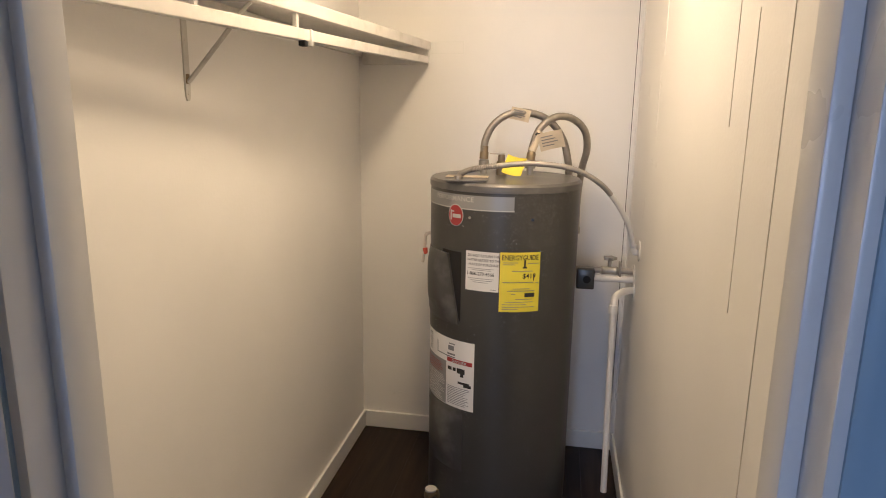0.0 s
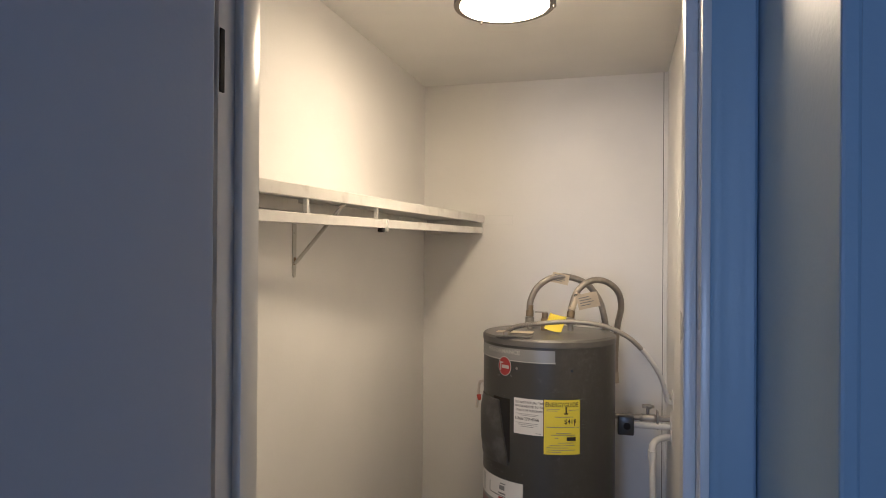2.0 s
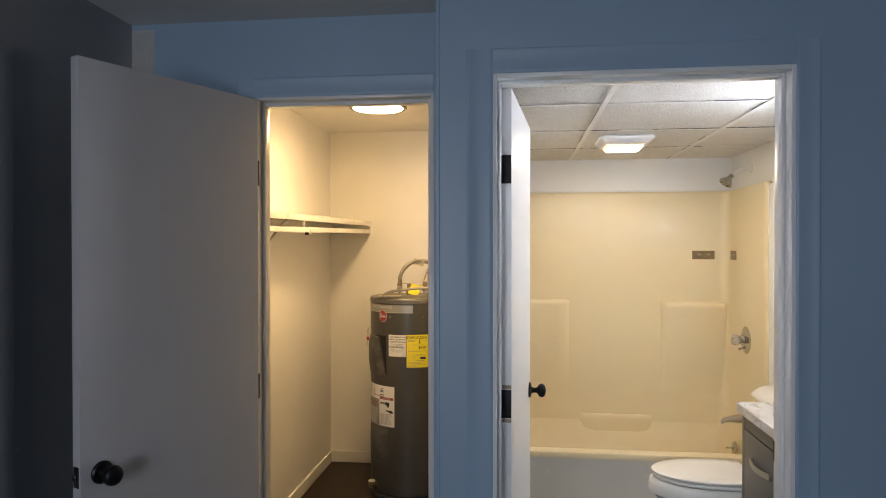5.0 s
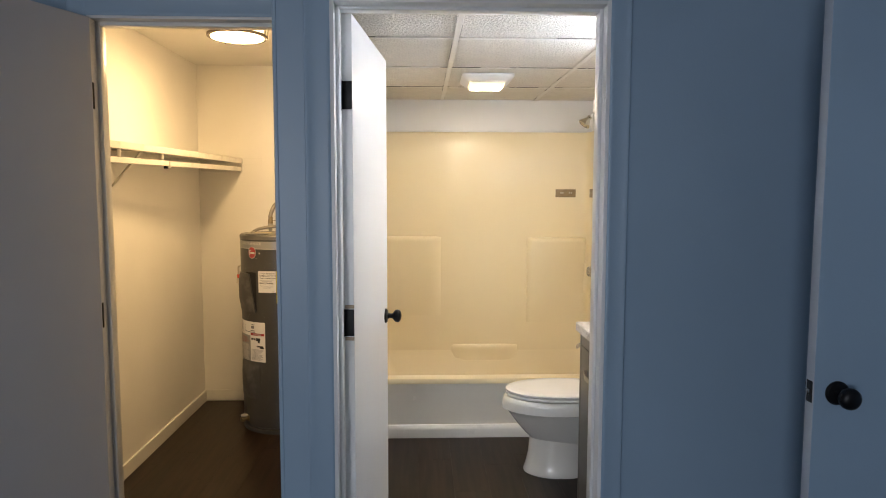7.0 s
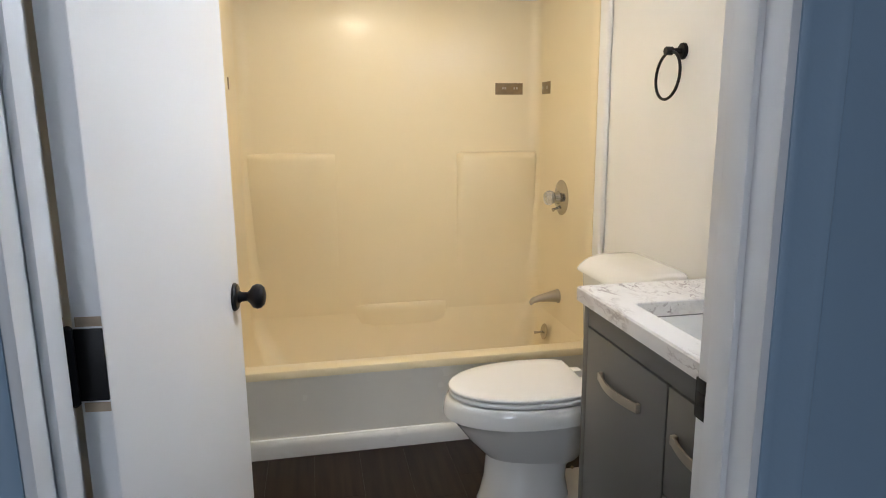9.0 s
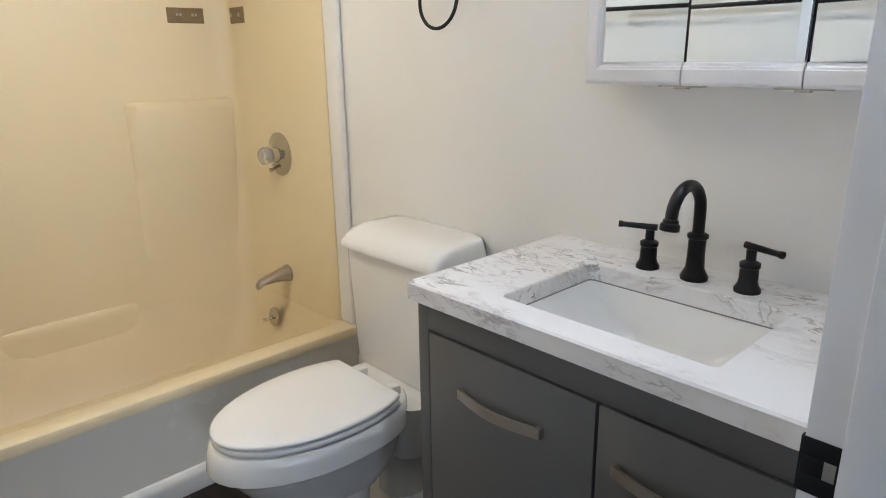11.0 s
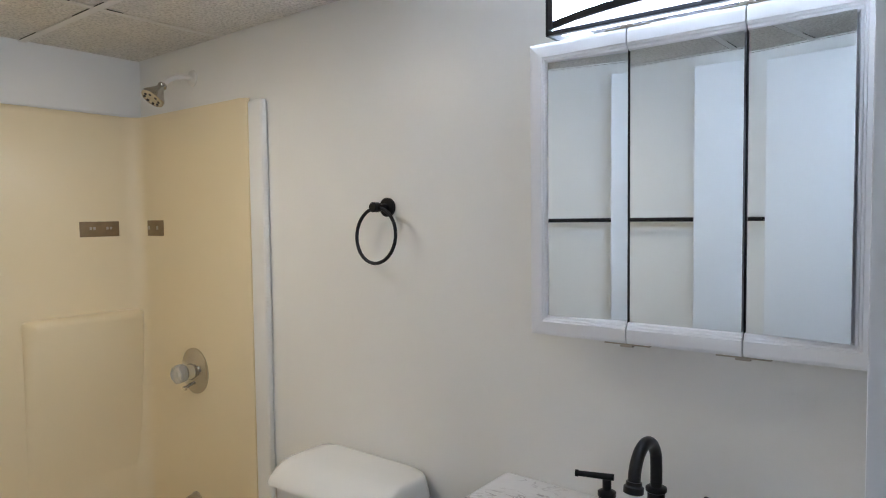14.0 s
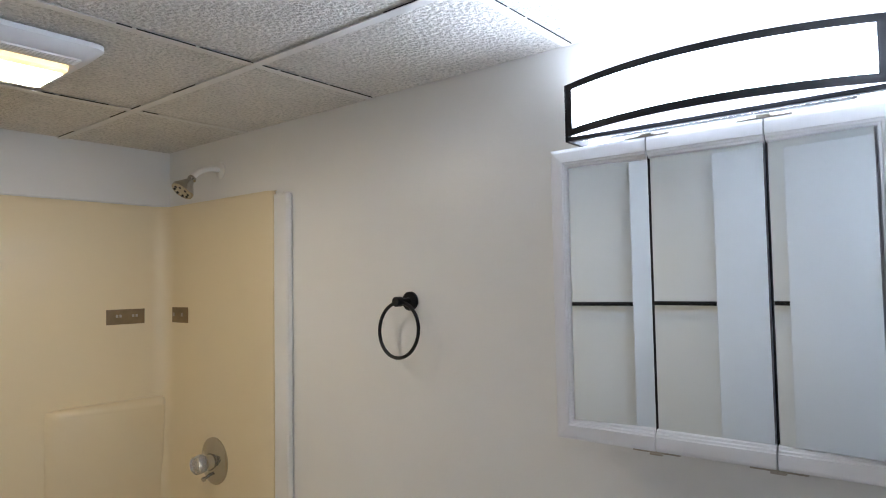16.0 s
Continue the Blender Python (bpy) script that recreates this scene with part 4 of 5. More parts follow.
def tag(name, label, c, w, h, yaw, tilt, material):
    t = thing(name, label, "tag", c)
    bm = bmesh.new()
    rings = []
    for k in range(7):
        u = k / 6
        bend = 0.006 * math.sin(u * 3.0)
        rings.append([(-w / 2 + w * u, bend, -h / 2), (-w / 2 + w * u, bend, h / 2), (-w / 2 + w * u, bend + 0.0006, h / 2), (-w / 2 + w * u, bend + 0.0006, -h / 2)])
    loft(bm, rings)
    bmesh.ops.transform(bm, matrix=pose(0, 0, 0, tilt, yaw[1], yaw[0]), verts=bm.verts)
    part("paper", bm, material, t)
    if material is TAGPAPER:
        bm = bmesh.new()
        for k in range(4):
            box(bm, -w * 0.38, w * (0.1 + 0.08 * (k % 3)), -0.0012, 0.0, h * (0.26 - 0.17 * k), h * (0.26 - 0.17 * k) + 0.003)
        bmesh.ops.transform(bm, matrix=pose(0, 0, 0, tilt, yaw[1], yaw[0]), verts=bm.verts)
        tagged(part("small_print", bm, GREYINK, t), kind="stuff")
    return t


tag("hose_tag", "creased paper tag round a braided hose", (-0.240, 2.430, 1.425), 0.068, 0.042, (8, 12), 10, TAGPAPER)
tag("hose_tag", "creased paper tag hanging from a braided hose", (-0.130, 2.410, 1.340), 0.085, 0.062, (-5, -14), 14, TAGPAPER)
hw = thing("hose_wrap", "printed paper wrap round a braided hose", "tag", (-0.185, 2.420, 1.320))
wpart("wrap", tube(bmesh.new(), [(-0.195, 2.412, 1.302), (-0.182, 2.422, 1.345), (-0.173, 2.428, 1.370)], 0.0145, 14), TAGPAPER, hw)
wpart("print", tube(bmesh.new(), [(-0.180, 2.423, 1.352), (-0.176, 2.426, 1.362)], 0.0149, 14), INK, hw)
yt = tag("warning_tag", "folded yellow warning tag hanging from the relief valve", (-0.246, 2.310, 1.262), 0.066, 0.085, (-6, 10), -50, YELLOW)


def conduit():
    c = thing("power_conduit", "bent armoured power conduit from heater to wall", "conduit", (-0.43, 2.19, HTOP))
    pts = smooth_path([(-0.415, 2.185, HTOP + 0.008), (-0.408, 2.20, 1.238), (-0.375, 2.22, 1.252), (-0.30, 2.225, 1.264), (-0.18, 2.225, 1.275), (-0.06, 2.235, 1.262), (0.03, 2.26, 1.217), (0.095, 2.31, 1.145), (0.140, 2.36, 1.068), (0.162, 2.40, 1.00), (0.168, 2.415, 0.978)], 24)
    wpart("armour", tube(bmesh.new(), pts[:int(len(pts) * 0.66)], 0.0080, 12, 0.2), CONDUIT, c)
    wpart("painted_armour", tube(bmesh.new(), pts[int(len(pts) * 0.66) - 1:], 0.0080, 12, 0.2), PVC, c, "paint-covered end of the conduit")
    wpart("connector", turned(bmesh.new(), (-0.415, 2.185, HTOP + 0.006), (0, 0, 1), [(0, 0), (0.014, 0), (0.014, 0.012), (0.010, 0.015), (0, 0.016)], 12), NICKEL, c)
    wpart("elbow", tube(bmesh.new(), smooth_path([(0.168, 2.412, 0.992), (0.168, 2.416, 0.975), (0.174, 2.418, 0.962), (CLX1, 2.42, 0.960)], 5), 0.0108, 12), PVC, c, "painted white elbow")
    wpart("wall_plate", disc(bmesh.new(), (CLX1, 2.42, 0.968), (-1, 0, 0), 0.036, 0.004), PVC, c, "painted round wall plate")
    return c


conduit()


def supply_pipes():
    p = thing("supply_pipes", "painted water supply pipes with a stop valve", "pipes", (CLX1, 2.53, 0.82))
    y, za, zb = 2.53, 0.866, 0.838
    wpart("pipe", tube(bmesh.new(), [(CLX1, y, za), (-0.04, y, za)], 0.0115, 12), CONDUIT, p)
    wpart("pipe", tube(bmesh.new(), [(CLX1, y - 0.015, zb), (0.02, y - 0.015, zb)], 0.0125, 12), PVC, p)
    v = wpart("stop_valve", tube(bmesh.new(), [(0.070, y, za), (0.078, y, za), (0.085, y, za), (0.120, y, za), (0.127, y, za), (0.135, y, za)], [0.013, 0.017, 0.015, 0.015, 0.017, 0.013], 12), GALV, p, "metal stop valve")
    wpart("stem", tube(bmesh.new(), [(0.102, y, za + 0.007), (0.102, y - 0.002, za + 0.044)], 0.007, 10), GALV, v)
    bm = bmesh.new()
    loft(bm, [[(0.102 + (0.022 + 0.004 * math.cos(5 * a)) * math.cos(a), y - 0.002 + (0.022 + 0.004 * math.cos(5 * a)) * math.sin(a), z) for a in [2 * math.pi * k / 30 for k in range(30)]] for z in (za + 0.042, za + 0.048, za + 0.052)])
    wpart("valve_wheel", bm, GALV, v, "small metal handwheel")
    wpart("pipe_clamp", box(bmesh.new(), 0.136, 0.144, y - 0.022, y + 0.022, zb - 0.012, za + 0.032, 0.002), CONDUIT, p)
    b = wpart("coupling_box", box(bmesh.new(), -0.015, 0.050, y - 0.03, y + 0.03, zb - 0.042, za + 0.007, 0.006), HEATER, p, "dark pipe insulation block")
    wpart("bore", disc(bmesh.new(), (0.022, y - 0.03, zb - 0.004), (0, -1, 0), 0.014, 0.002), DARKGAP, b)
    wpart("wall_plate", disc(bmesh.new(), (CLX1, y - 0.005, 0.85), (-1, 0, 0), 0.042, 0.004), PVC, p, "painted wall plate")
    return p


supply_pipes()


def drain_pipe():
    d = thing("relief_drain_pipe", "white plastic relief drain pipe with an elbow", "pipe", (0.13, 2.42, 0.05))
    wpart("run", tube(bmesh.new(), smooth_path([(CLX1, 2.49, 0.806), (0.160, 2.47, 0.807), (0.135, 2.44, 0.804), (0.118, 2.415, 0.79), (0.1155, 2.405, 0.755)], 6), 0.0130, 12), PVC, d)
    wpart("drop", tube(bmesh.new(), [(0.1155, 2.405, 0.765), (0.120, 2.40, 0.4), (0.126, 2.395, 0.045)], 0.0116, 12), PVC, d)
    wpart("elbow_collar", tube(bmesh.new(), [(0.1155, 2.405, 0.772), (0.1155, 2.405, 0.742)], 0.016, 14), PVC, d)
    wpart("wall_plate", disc(bmesh.new(), (CLX1, 2.49, 0.806), (-1, 0, 0), 0.03, 0.004), PVC, d)
    return d


drain_pipe()

# ---- bathroom shell ----
XT, YT = (0.745, 1.395), (1.04, 1.68, 2.30)


def bath_ceiling():
    """Rough lay-in boards in a metal grid, all in one mesh per material."""
    bm = bmesh.new()
    xs, ys = (BAX0, *XT, BAX1), (BAY0, *YT, BAY1)
    rng = random.Random(2)
    for x0, x1 in zip(xs, xs[1:]):
        for y0, y1 in zip(ys, ys[1:]):
            z = BAZ + 0.003 + rng.uniform(0, 0.003)
            box(bm, x0 + 0.004, x1 - 0.004, y0 + 0.004, y1 - 0.004, z, z + 0.014)
    c = structure("ceiling", bm, TILE, "rough white suspended ceiling of lay-in boards", "ceiling")
    g = bmesh.new()
    for x in XT:
        box(g, x - 0.012, x + 0.012, BAY0, BAY1, BAZ - 0.001, BAZ + 0.002, 0.0006, 1)
    for y in YT:
        for x0, x1 in zip(xs, xs[1:]):
            box(g, x0 + 0.0121, x1 - 0.0121, y - 0.012, y + 0.012, BAZ - 0.0004, BAZ + 0.0022, 0.0006, 1)
    box(g, BAX0, BAX0 + 0.012, BAY0, BAY1, BAZ - 0.0002, BAZ + 0.002)
    structure("trim", g, TEE, "thin white metal ceiling grid", "ceiling grid")
    gaps = bmesh.new()
    for x in XT:
        for sx in (-0.0135, 0.0121):
            y = BAY0 + 0.05
            while y < BAY1 - 0.1:
                run = rng.uniform(0.03, 0.30)
                if rng.random() < 0.45:
                    box(gaps, x + sx, x + sx + 0.0014, y, min(y + run, BAY1 - 0.02), BAZ + 0.0004, BAZ + 0.0026)
                y += run + 0.01
    for yy in YT:
        for sy in (-0.0138, 0.0122):
            x = BAX0 + 0.03
            while x < BAX1 - 0.1:
                run = rng.uniform(0.03, 0.28)
                if rng.random() < 0.5:
                    box(gaps, x, min(x + run, BAX1 - 0.02), yy + sy, yy + sy + 0.0016, BAZ + 0.0004, BAZ + 0.0026)
                x += run + 0.01
    structure("trim", gaps, DARKGAP, "thin dark gaps beside the ceiling grid", "gap")
    structure("ceiling_deck", boxes([(BAX0 - 0.036, BAX1 + 0.09, BAY0 - 0.012, BAY1 + 0.09, BAZ + 0.10, BAZ + 0.16)]), CEILING, "closed deck above the bathroom ceiling", "ceiling")


bath_ceiling()


def fan_light():
    x0, x1, y0, y1 = 0.822, 1.106, 1.805, 2.105
    cx, cy = (x0 + x1) / 2, (y0 + y1) / 2
    f = thing("fan_light", "white ceiling fan with a glowing warm lens", "ventilation fan", (cx, cy, BAZ))
    bm = bmesh.new()
    hx, hy = (x1 - x0) / 2, (y1 - y0) / 2
    loft(bm, [rrect(cx, cy, hx, hy, 0.03, BAZ - 0.001), rrect(cx, cy, hx, hy, 0.03, BAZ - 0.012), rrect(cx, cy, hx - 0.022, hy - 0.022, 0.025, BAZ - 0.034), rrect(cx, cy, hx - 0.04, hy - 0.04, 0.02, BAZ - 0.036)])
    wpart("grille_frame", bm, CAB, f, "white plastic grille frame")
    for k in range(5):
        wpart("louvre", box(bmesh.new(), x0 + 0.045, x1 - 0.045, y0 + 0.030 + 0.009 * k, y0 + 0.034 + 0.009 * k, BAZ - 0.040, BAZ - 0.030, 0.001), TEE, f)
    bm = bmesh.new()
    loft(bm, [rrect(cx, cy + 0.022, hx - 0.045, hy - 0.062, 0.015, BAZ - 0.034), rrect(cx, cy + 0.022, hx - 0.047, hy - 0.064, 0.015, BAZ - 0.048), rrect(cx, cy + 0.022, hx - 0.056, hy - 0.073, 0.012, BAZ - 0.055)], cap1=False)
    wpart("lens_edge", bm, FAN_EDGE, f, "amber edge of the lens")
    bm = bmesh.new()
    loft(bm, [rrect(cx, cy + 0.022, hx - 0.056, hy - 0.073, 0.012, BAZ - 0.055), rrect(cx, cy + 0.022, hx - 0.066, hy - 0.083, 0.012, BAZ - 0.057)], cap0=False)
    wpart("lens", bm, FAN_GLOW, f, "glowing warm lens")
    return f


fan_light()

# tub and surround, one moulded unit
SY, SX0, SX1, SZ = 2.82, 0.300, 1.776, 1.892
TUBF, RIM = 2.056, 0.362


def tub_surround():
    t = thing("tub_surround", "glossy almond moulded tub surround with ledges", "tub surround", ((SX0 + SX1) / 2, SY, RIM))
    # wall panels with coved corners, drawn as one bent sheet
    pts = [(BAX0 + 0.004, 2.142), (BAX0 + 0.014, 2.134), (SX0 - 0.006, 2.138), (SX0 + 0.002, 2.158), (SX0, 2.20), (SX0, SY - 0.06)]
    for k in range(1, 6):
        a = radians(180 - 90 * k / 6)
        pts.append((SX0 + 0.06 + 0.06 * math.cos(a), SY - 0.06 + 0.06 * math.sin(a)))
    pts.append((SX0 + 0.06, SY))
    right = [(SX0 + SX1 - x, y) for x, y in pts[::-1]]
    right = [(min(x, BAX1 - 0.004), y) for x, y in right]
    line = pts + right
    bm = bmesh.new()
    rows = []
    for z in (RIM - 0.02, 0.5, 0.9, 1.2, 1.5, SZ - 0.02, SZ - 0.006, SZ):
        back = 0.0 if z < SZ - 0.01 else 0.006 * (z - SZ + 0.02) / 0.02
        rows.append([(x, y + back, z) for x, y in line])
    grid = [[bm.verts.new(p) for p in r] for r in rows]
    for a, b in zip(grid, grid[1:]):
        for i in range(len(a) - 1):
            bm.faces.new((a[i], a[i + 1], b[i + 1], b[i]))
    top = grid[-1]
    lip = []
    for x, y in line:
        yy = BAY1 - 0.002 if y > SY - 0.08 else y
        xx = BAX0 + 0.001 if x < SX0 + 0.02 else (BAX1 - 0.001 if x > SX1 - 0.02 else x)
        lip.append(bm.verts.new((xx, yy, SZ + 0.002)))
    for i in range(len(top) - 1):
        bm.faces.new((top[i], top[i + 1], lip[i + 1], lip[i]))
    wpart("wall_panel", bm, ALMOND, t)

    def ledge(x0, x1, z0, z1, depth, taper=0.02):
        b = bmesh.new()
        rings = []
        for x, g in ((x0, 0.0), (x0 + taper * 0.35, 0.55), (x0 + taper, 1.0), (x1 - taper, 1.0), (x1 - taper * 0.35, 0.55), (x1, 0.0)):
            d = depth * g + 0.001
            rings.append([(x, SY + 0.002, z1 + 0.008 * g), (x, SY - d * 0.40, z1 + 0.008 * g), (x, SY - d * 0.66, z1 + 0.004 * g), (x, SY - d * 0.87, z1 - 0.005), (x, SY - d * 0.97, z1 - 0.016), (x, SY - d, z1 - 0.03), (x, SY - d * 0.35, (z0 + z1) / 2), (x, SY - 0.001, z0), (x, SY + 0.002, z0)])
        return loft(b, rings)

    wpart("soap_ledge", ledge(SX0 + 0.004, 0.737, 0.60, 1.158, 0.036, 0.09), ALMOND, t)
    wpart("soap_ledge", ledge(1.345, SX1 - 0.004, 0.55, 1.150, 0.040, 0.03), ALMOND, t)
    wpart("soap_ledge", ledge(0.812, 1.284, 0.10, 0.384, 0.020, 0.09), ALMOND, t)
    return t


tub_surround()


def bathtub():
    t = thing("bathtub", "almond bathtub with a pale apron", "bathtub", (1.04, 2.45, 0))
    def ring(x0, x1, y0, y1, rad, z):
        return rrect((x0 + x1) / 2, (y0 + y1) / 2, (x1 - x0) / 2, (y1 - y0) / 2, rad, z, 8)

    bm = bmesh.new()
    a, b, c, d = BAX0 + 0.002, BAX1 - 0.002, TUBF, SY + 0.012
    loft(bm, [ring(a, b, c, d, 0.006, RIM - 0.034), ring(a, b, c, d, 0.006, RIM - 0.012), ring(a, b, c + 0.004, d, 0.006, RIM - 0.004), ring(a, b, c + 0.013, d, 0.006, RIM),
              ring(SX0 - 0.002, SX1 + 0.002, c + 0.072, SY + 0.002, 0.062, RIM), ring(SX0 - 0.001, SX1 + 0.001, c + 0.080, SY + 0.001, 0.062, RIM - 0.005), ring(SX0 + 0.001, SX1 - 0.001, c + 0.086, SY - 0.001, 0.065, RIM - 0.024), ring(SX0 + 0.006, SX1 - 0.006, c + 0.089, SY - 0.005, 0.07, RIM - 0.06),
              ring(SX0 + 0.05, SX1 - 0.045, c + 0.115, SY - 0.045, 0.10, 0.16), ring(SX0 + 0.10, SX1 - 0.08, c + 0.16, SY - 0.09, 0.12, 0.085), ring(SX0 + 0.2, SX1 - 0.16, c + 0.25, SY - 0.18, 0.12, 0.066)], cap0=False)
    wpart("basin", bm, ALMOND, t)
    # apron with a slightly recessed field and a foot trim
    bm = bmesh.new()
    prof = [(TUBF + 0.004, RIM - 0.030), (TUBF + 0.004, RIM - 0.045), (TUBF + 0.010, RIM - 0.075), (TUBF + 0.012, 0.11), (TUBF + 0.008, 0.06), (TUBF + 0.008, 0.0), (TUBF + 0.05, 0.0), (TUBF + 0.05, RIM - 0.030)]
    loft(bm, [[(x, y, z) for y, z in prof] for x in (BAX0 + 0.002, BAX1 - 0.002)])
    wpart("apron", bm, TUBWHITE, t, "smooth pale tub apron")
    bm = bmesh.new()
    prof = [(TUBF + 0.007, 0.0), (TUBF - 0.012, 0.0), (TUBF - 0.014, 0.05), (TUBF - 0.010, 0.066), (TUBF - 0.002, 0.076), (TUBF + 0.007, 0.078)]
    loft(bm, [[(x, y, z) for y, z in prof] for x in (BAX0 + 0.002, 1.60)])
    wpart("foot_trim", bm, WHITE_TRIM, t, "white quarter-round foot trim")
    return t


bathtub()
structure("trim", boxes([(BAX1 - 0.024, BAX1, 2.058, 2.136, RIM + 0.002, SZ - 0.010)], 0.010), WHITE_TRIM, "white painted batten beside the tub surround", "trim")
structure("trim", boxes([(BAX0, BAX0 + 0.024, 2.058, 2.136, RIM + 0.002, SZ - 0.010)], 0.010), WHITE_TRIM, "white painted batten beside the tub surround", "trim")
structure("trim", boxes([(BAX0 + 0.002, BAX1 - 0.002, BAY1 - 0.006, BAY1, SZ + 0.004, SZ + 0.012)], 0.002), WHITE_TRIM, "caulk bead along the surround's top edge", "trim")


def adhesive_pad(x0, x1, y0, y1, z0, z1, marks, axis):
    p = thing("adhesive_pad", "brown metallic adhesive pad stuck to the surround", "adhesive pad", ((x0 + x1) / 2, (y0 + y1) / 2, z0), group="adhesive pads")
    wpart("pad", box(bmesh.new(), x0, x1, y0, y1, z0, z1, 0.0006), BRONZE, p)
    for m in marks:
        if axis == "y":
            wpart("hook_mark", boxes([(m + q, m + q + 0.008, y0 - 0.0012, y0, z0 + 0.026, z0 + 0.036) for q in (-0.010, 0.003)]), NICKEL, p)
        else:
            wpart("hook_mark", boxes([(x0 - 0.0012, x0, m - 0.006, m + 0.006, z0 + 0.024, z0 + 0.038)]), NICKEL, p)
    return p


adhesive_pad(1.545, 1.688, SY - 0.0016, SY, 1.440, 1.496, (1.59, 1.65), "y")
adhesive_pad(SX1 - 0.0016, SX1, 2.657, 2.790, 1.439, 1.498, (2.70, 2.76), "x")
adhesive_pad(SX0, SX0 + 0.0016, 2.47, 2.51, 1.45, 1.50, (), "x")


def shower_valve():
    c = (SX1, 2.474, 0.954)
    v = thing("shower_valve", "round chrome shower valve with a clear knob", "shower valve", c)
    wpart("escutcheon", turned(bmesh.new(), c, (-1, 0, 0), [(0, 0), (0.083, 0), (0.083, 0.004), (0.070, 0.010), (0.045, 0.014), (0.040, 0.017), (0.030, 0.018), (0.026, 0.040), (0, 0.041)], 40), CHROME, v)
    bm = bmesh.new()
    base = Matrix.Translation((c[0] - 0.041, c[1], c[2])) @ Vector((-1, 0, 0)).to_track_quat("Z", "Y").to_matrix().to_4x4()
    rings = []
    for r, z in ((0.018, 0.0), (0.030, 0.006), (0.033, 0.02), (0.031, 0.035), (0.024, 0.042), (0.008, 0.043)):
        rings.append([base @ Vector(((r * (1 + 0.06 * math.cos(8 * a))) * math.cos(a), (r * (1 + 0.06 * math.cos(8 * a))) * math.sin(a), z)) for a in [2 * math.pi * k / 32 for k in range(32)]])
    loft(bm, rings)
    wpart("knob", bm, ACRYLIC, v, "clear acrylic knob")
    wpart("diverter", turned(bmesh.new(), (c[0] - 0.012, c[1] + 0.015, c[2] - 0.050), (-1, 0, -0.4), [(0, 0), (0.006, 0), (0.006, 0.02), (0.009, 0.022), (0.009, 0.03), (0, 0.031)], 12), CHROME, v)
    return v


def acrylic():
    m = bpy.data.materials.new("clear_acrylic")
    m.use_nodes = True
    b = m.node_tree.nodes["Principled BSDF"]
    b.inputs["Base Color"].default_value = (0.85, 0.83, 0.78, 1)
    b.inputs["Roughness"].default_value, b.inputs["Transmission Weight"].default_value, b.inputs["IOR"].default_value = 0.12, 0.75, 1.49
    return m


ACRYLIC = acrylic()
shower_valve()


def tub_spout():
    y, z = 2.487, 0.470
    s = thing("tub_spout", "brushed metal tub spout on the surround", "spout", (SX1, y, z))
    bm = bmesh.new()
    rings = []
    for u, w, zt, zb in ((0.0, 0.031, 0.032, -0.030), (0.010, 0.031, 0.032, -0.030), (0.05, 0.028, 0.022, -0.026), (0.10, 0.024, 0.008, -0.024), (0.125, 0.022, 0.000, -0.027), (0.136, 0.020, -0.007, -0.036), (0.141, 0.016, -0.016, -0.037)):
        ring = []
        for k in range(18):
            a = 2 * math.pi * k / 18
            ring.append((SX1 - u, y + w * math.cos(a), z + (zt + zb) / 2 + (zt - zb) / 2 * math.sin(a)))
        rings.append(ring)
    loft(bm, rings)
    wpart("body", bm, NICKEL, s)
    wpart("flange", disc(bmesh.new(), (SX1, y, z), (-1, 0, 0), 0.035, 0.006), NICKEL, s)
    return s


tub_spout()


def overflow():
    x, y, z = 1.728, 2.575, 0.262
    o = thing("overflow_plate", "round chrome overflow plate with a trip lever", "overflow plate", (x, y, z))
    wpart("plate", turned(bmesh.new(), (x + 0.014, y, z), (-1, 0, 0.16), [(0, 0), (0.040, 0), (0.040, 0.004), (0.033, 0.008), (0.015, 0.011), (0, 0.011)], 28), CHROME, o)
    wpart("trip_lever", tube(bmesh.new(), [(x + 0.004, y, z), (x - 0.018, y + 0.004, z - 0.004), (x - 0.034, y + 0.012, z - 0.006)], [0.005, 0.005, 0.007], 10), CHROME, o)
    return o


overflow()


def shower_head():
    y = 2.480
    s = thing("wall_shower", "chrome shower head on a white arm", "shower", (BAX1, y, 2.003))
    wpart("flange", turned(bmesh.new(), (BAX1, y, 2.003), (-1, 0, 0), [(0, 0), (0.030, 0), (0.028, 0.005), (0.014, 0.010), (0, 0.011)], 24), PVC, s, "white wall flange")
    wpart("arm", tube(bmesh.new(), smooth_path([(BAX1, y, 2.003), (BAX1 - 0.05, y, 2.001), (BAX1 - 0.09, y, 1.985), (BAX1 - 0.118, y, 1.958)], 6), 0.0095, 12), PVC, s, "white painted arm")
    hd = turned(bmesh.new(), (BAX1 - 0.112, y, 1.964), (-0.62, 0, -0.78), [(0, 0), (0.014, 0), (0.016, 0.008), (0.013, 0.014), (0.016, 0.022), (0.024, 0.034), (0.036, 0.052), (0.040, 0.058), (0.040, 0.068), (0.036, 0.071), (0, 0.071)], 28)
    h = wpart("head", hd, CHROME, s)
    ax = Vector((-0.62, 0, -0.78)).normalized()
    side = Vector((0, 1, 0))
    other = ax.cross(side)
    c = Vector((BAX1 - 0.112, y, 1.964)) + ax * 0.071
    for k in range(8):
        a = 2 * math.pi * k / 8
        wpart("nozzle", disc(bmesh.new(), c + 0.026 * (math.cos(a) * side + math.sin(a) * other), ax, 0.0045, 0.002, 8), HINGE, h)
    return s


shower_head()


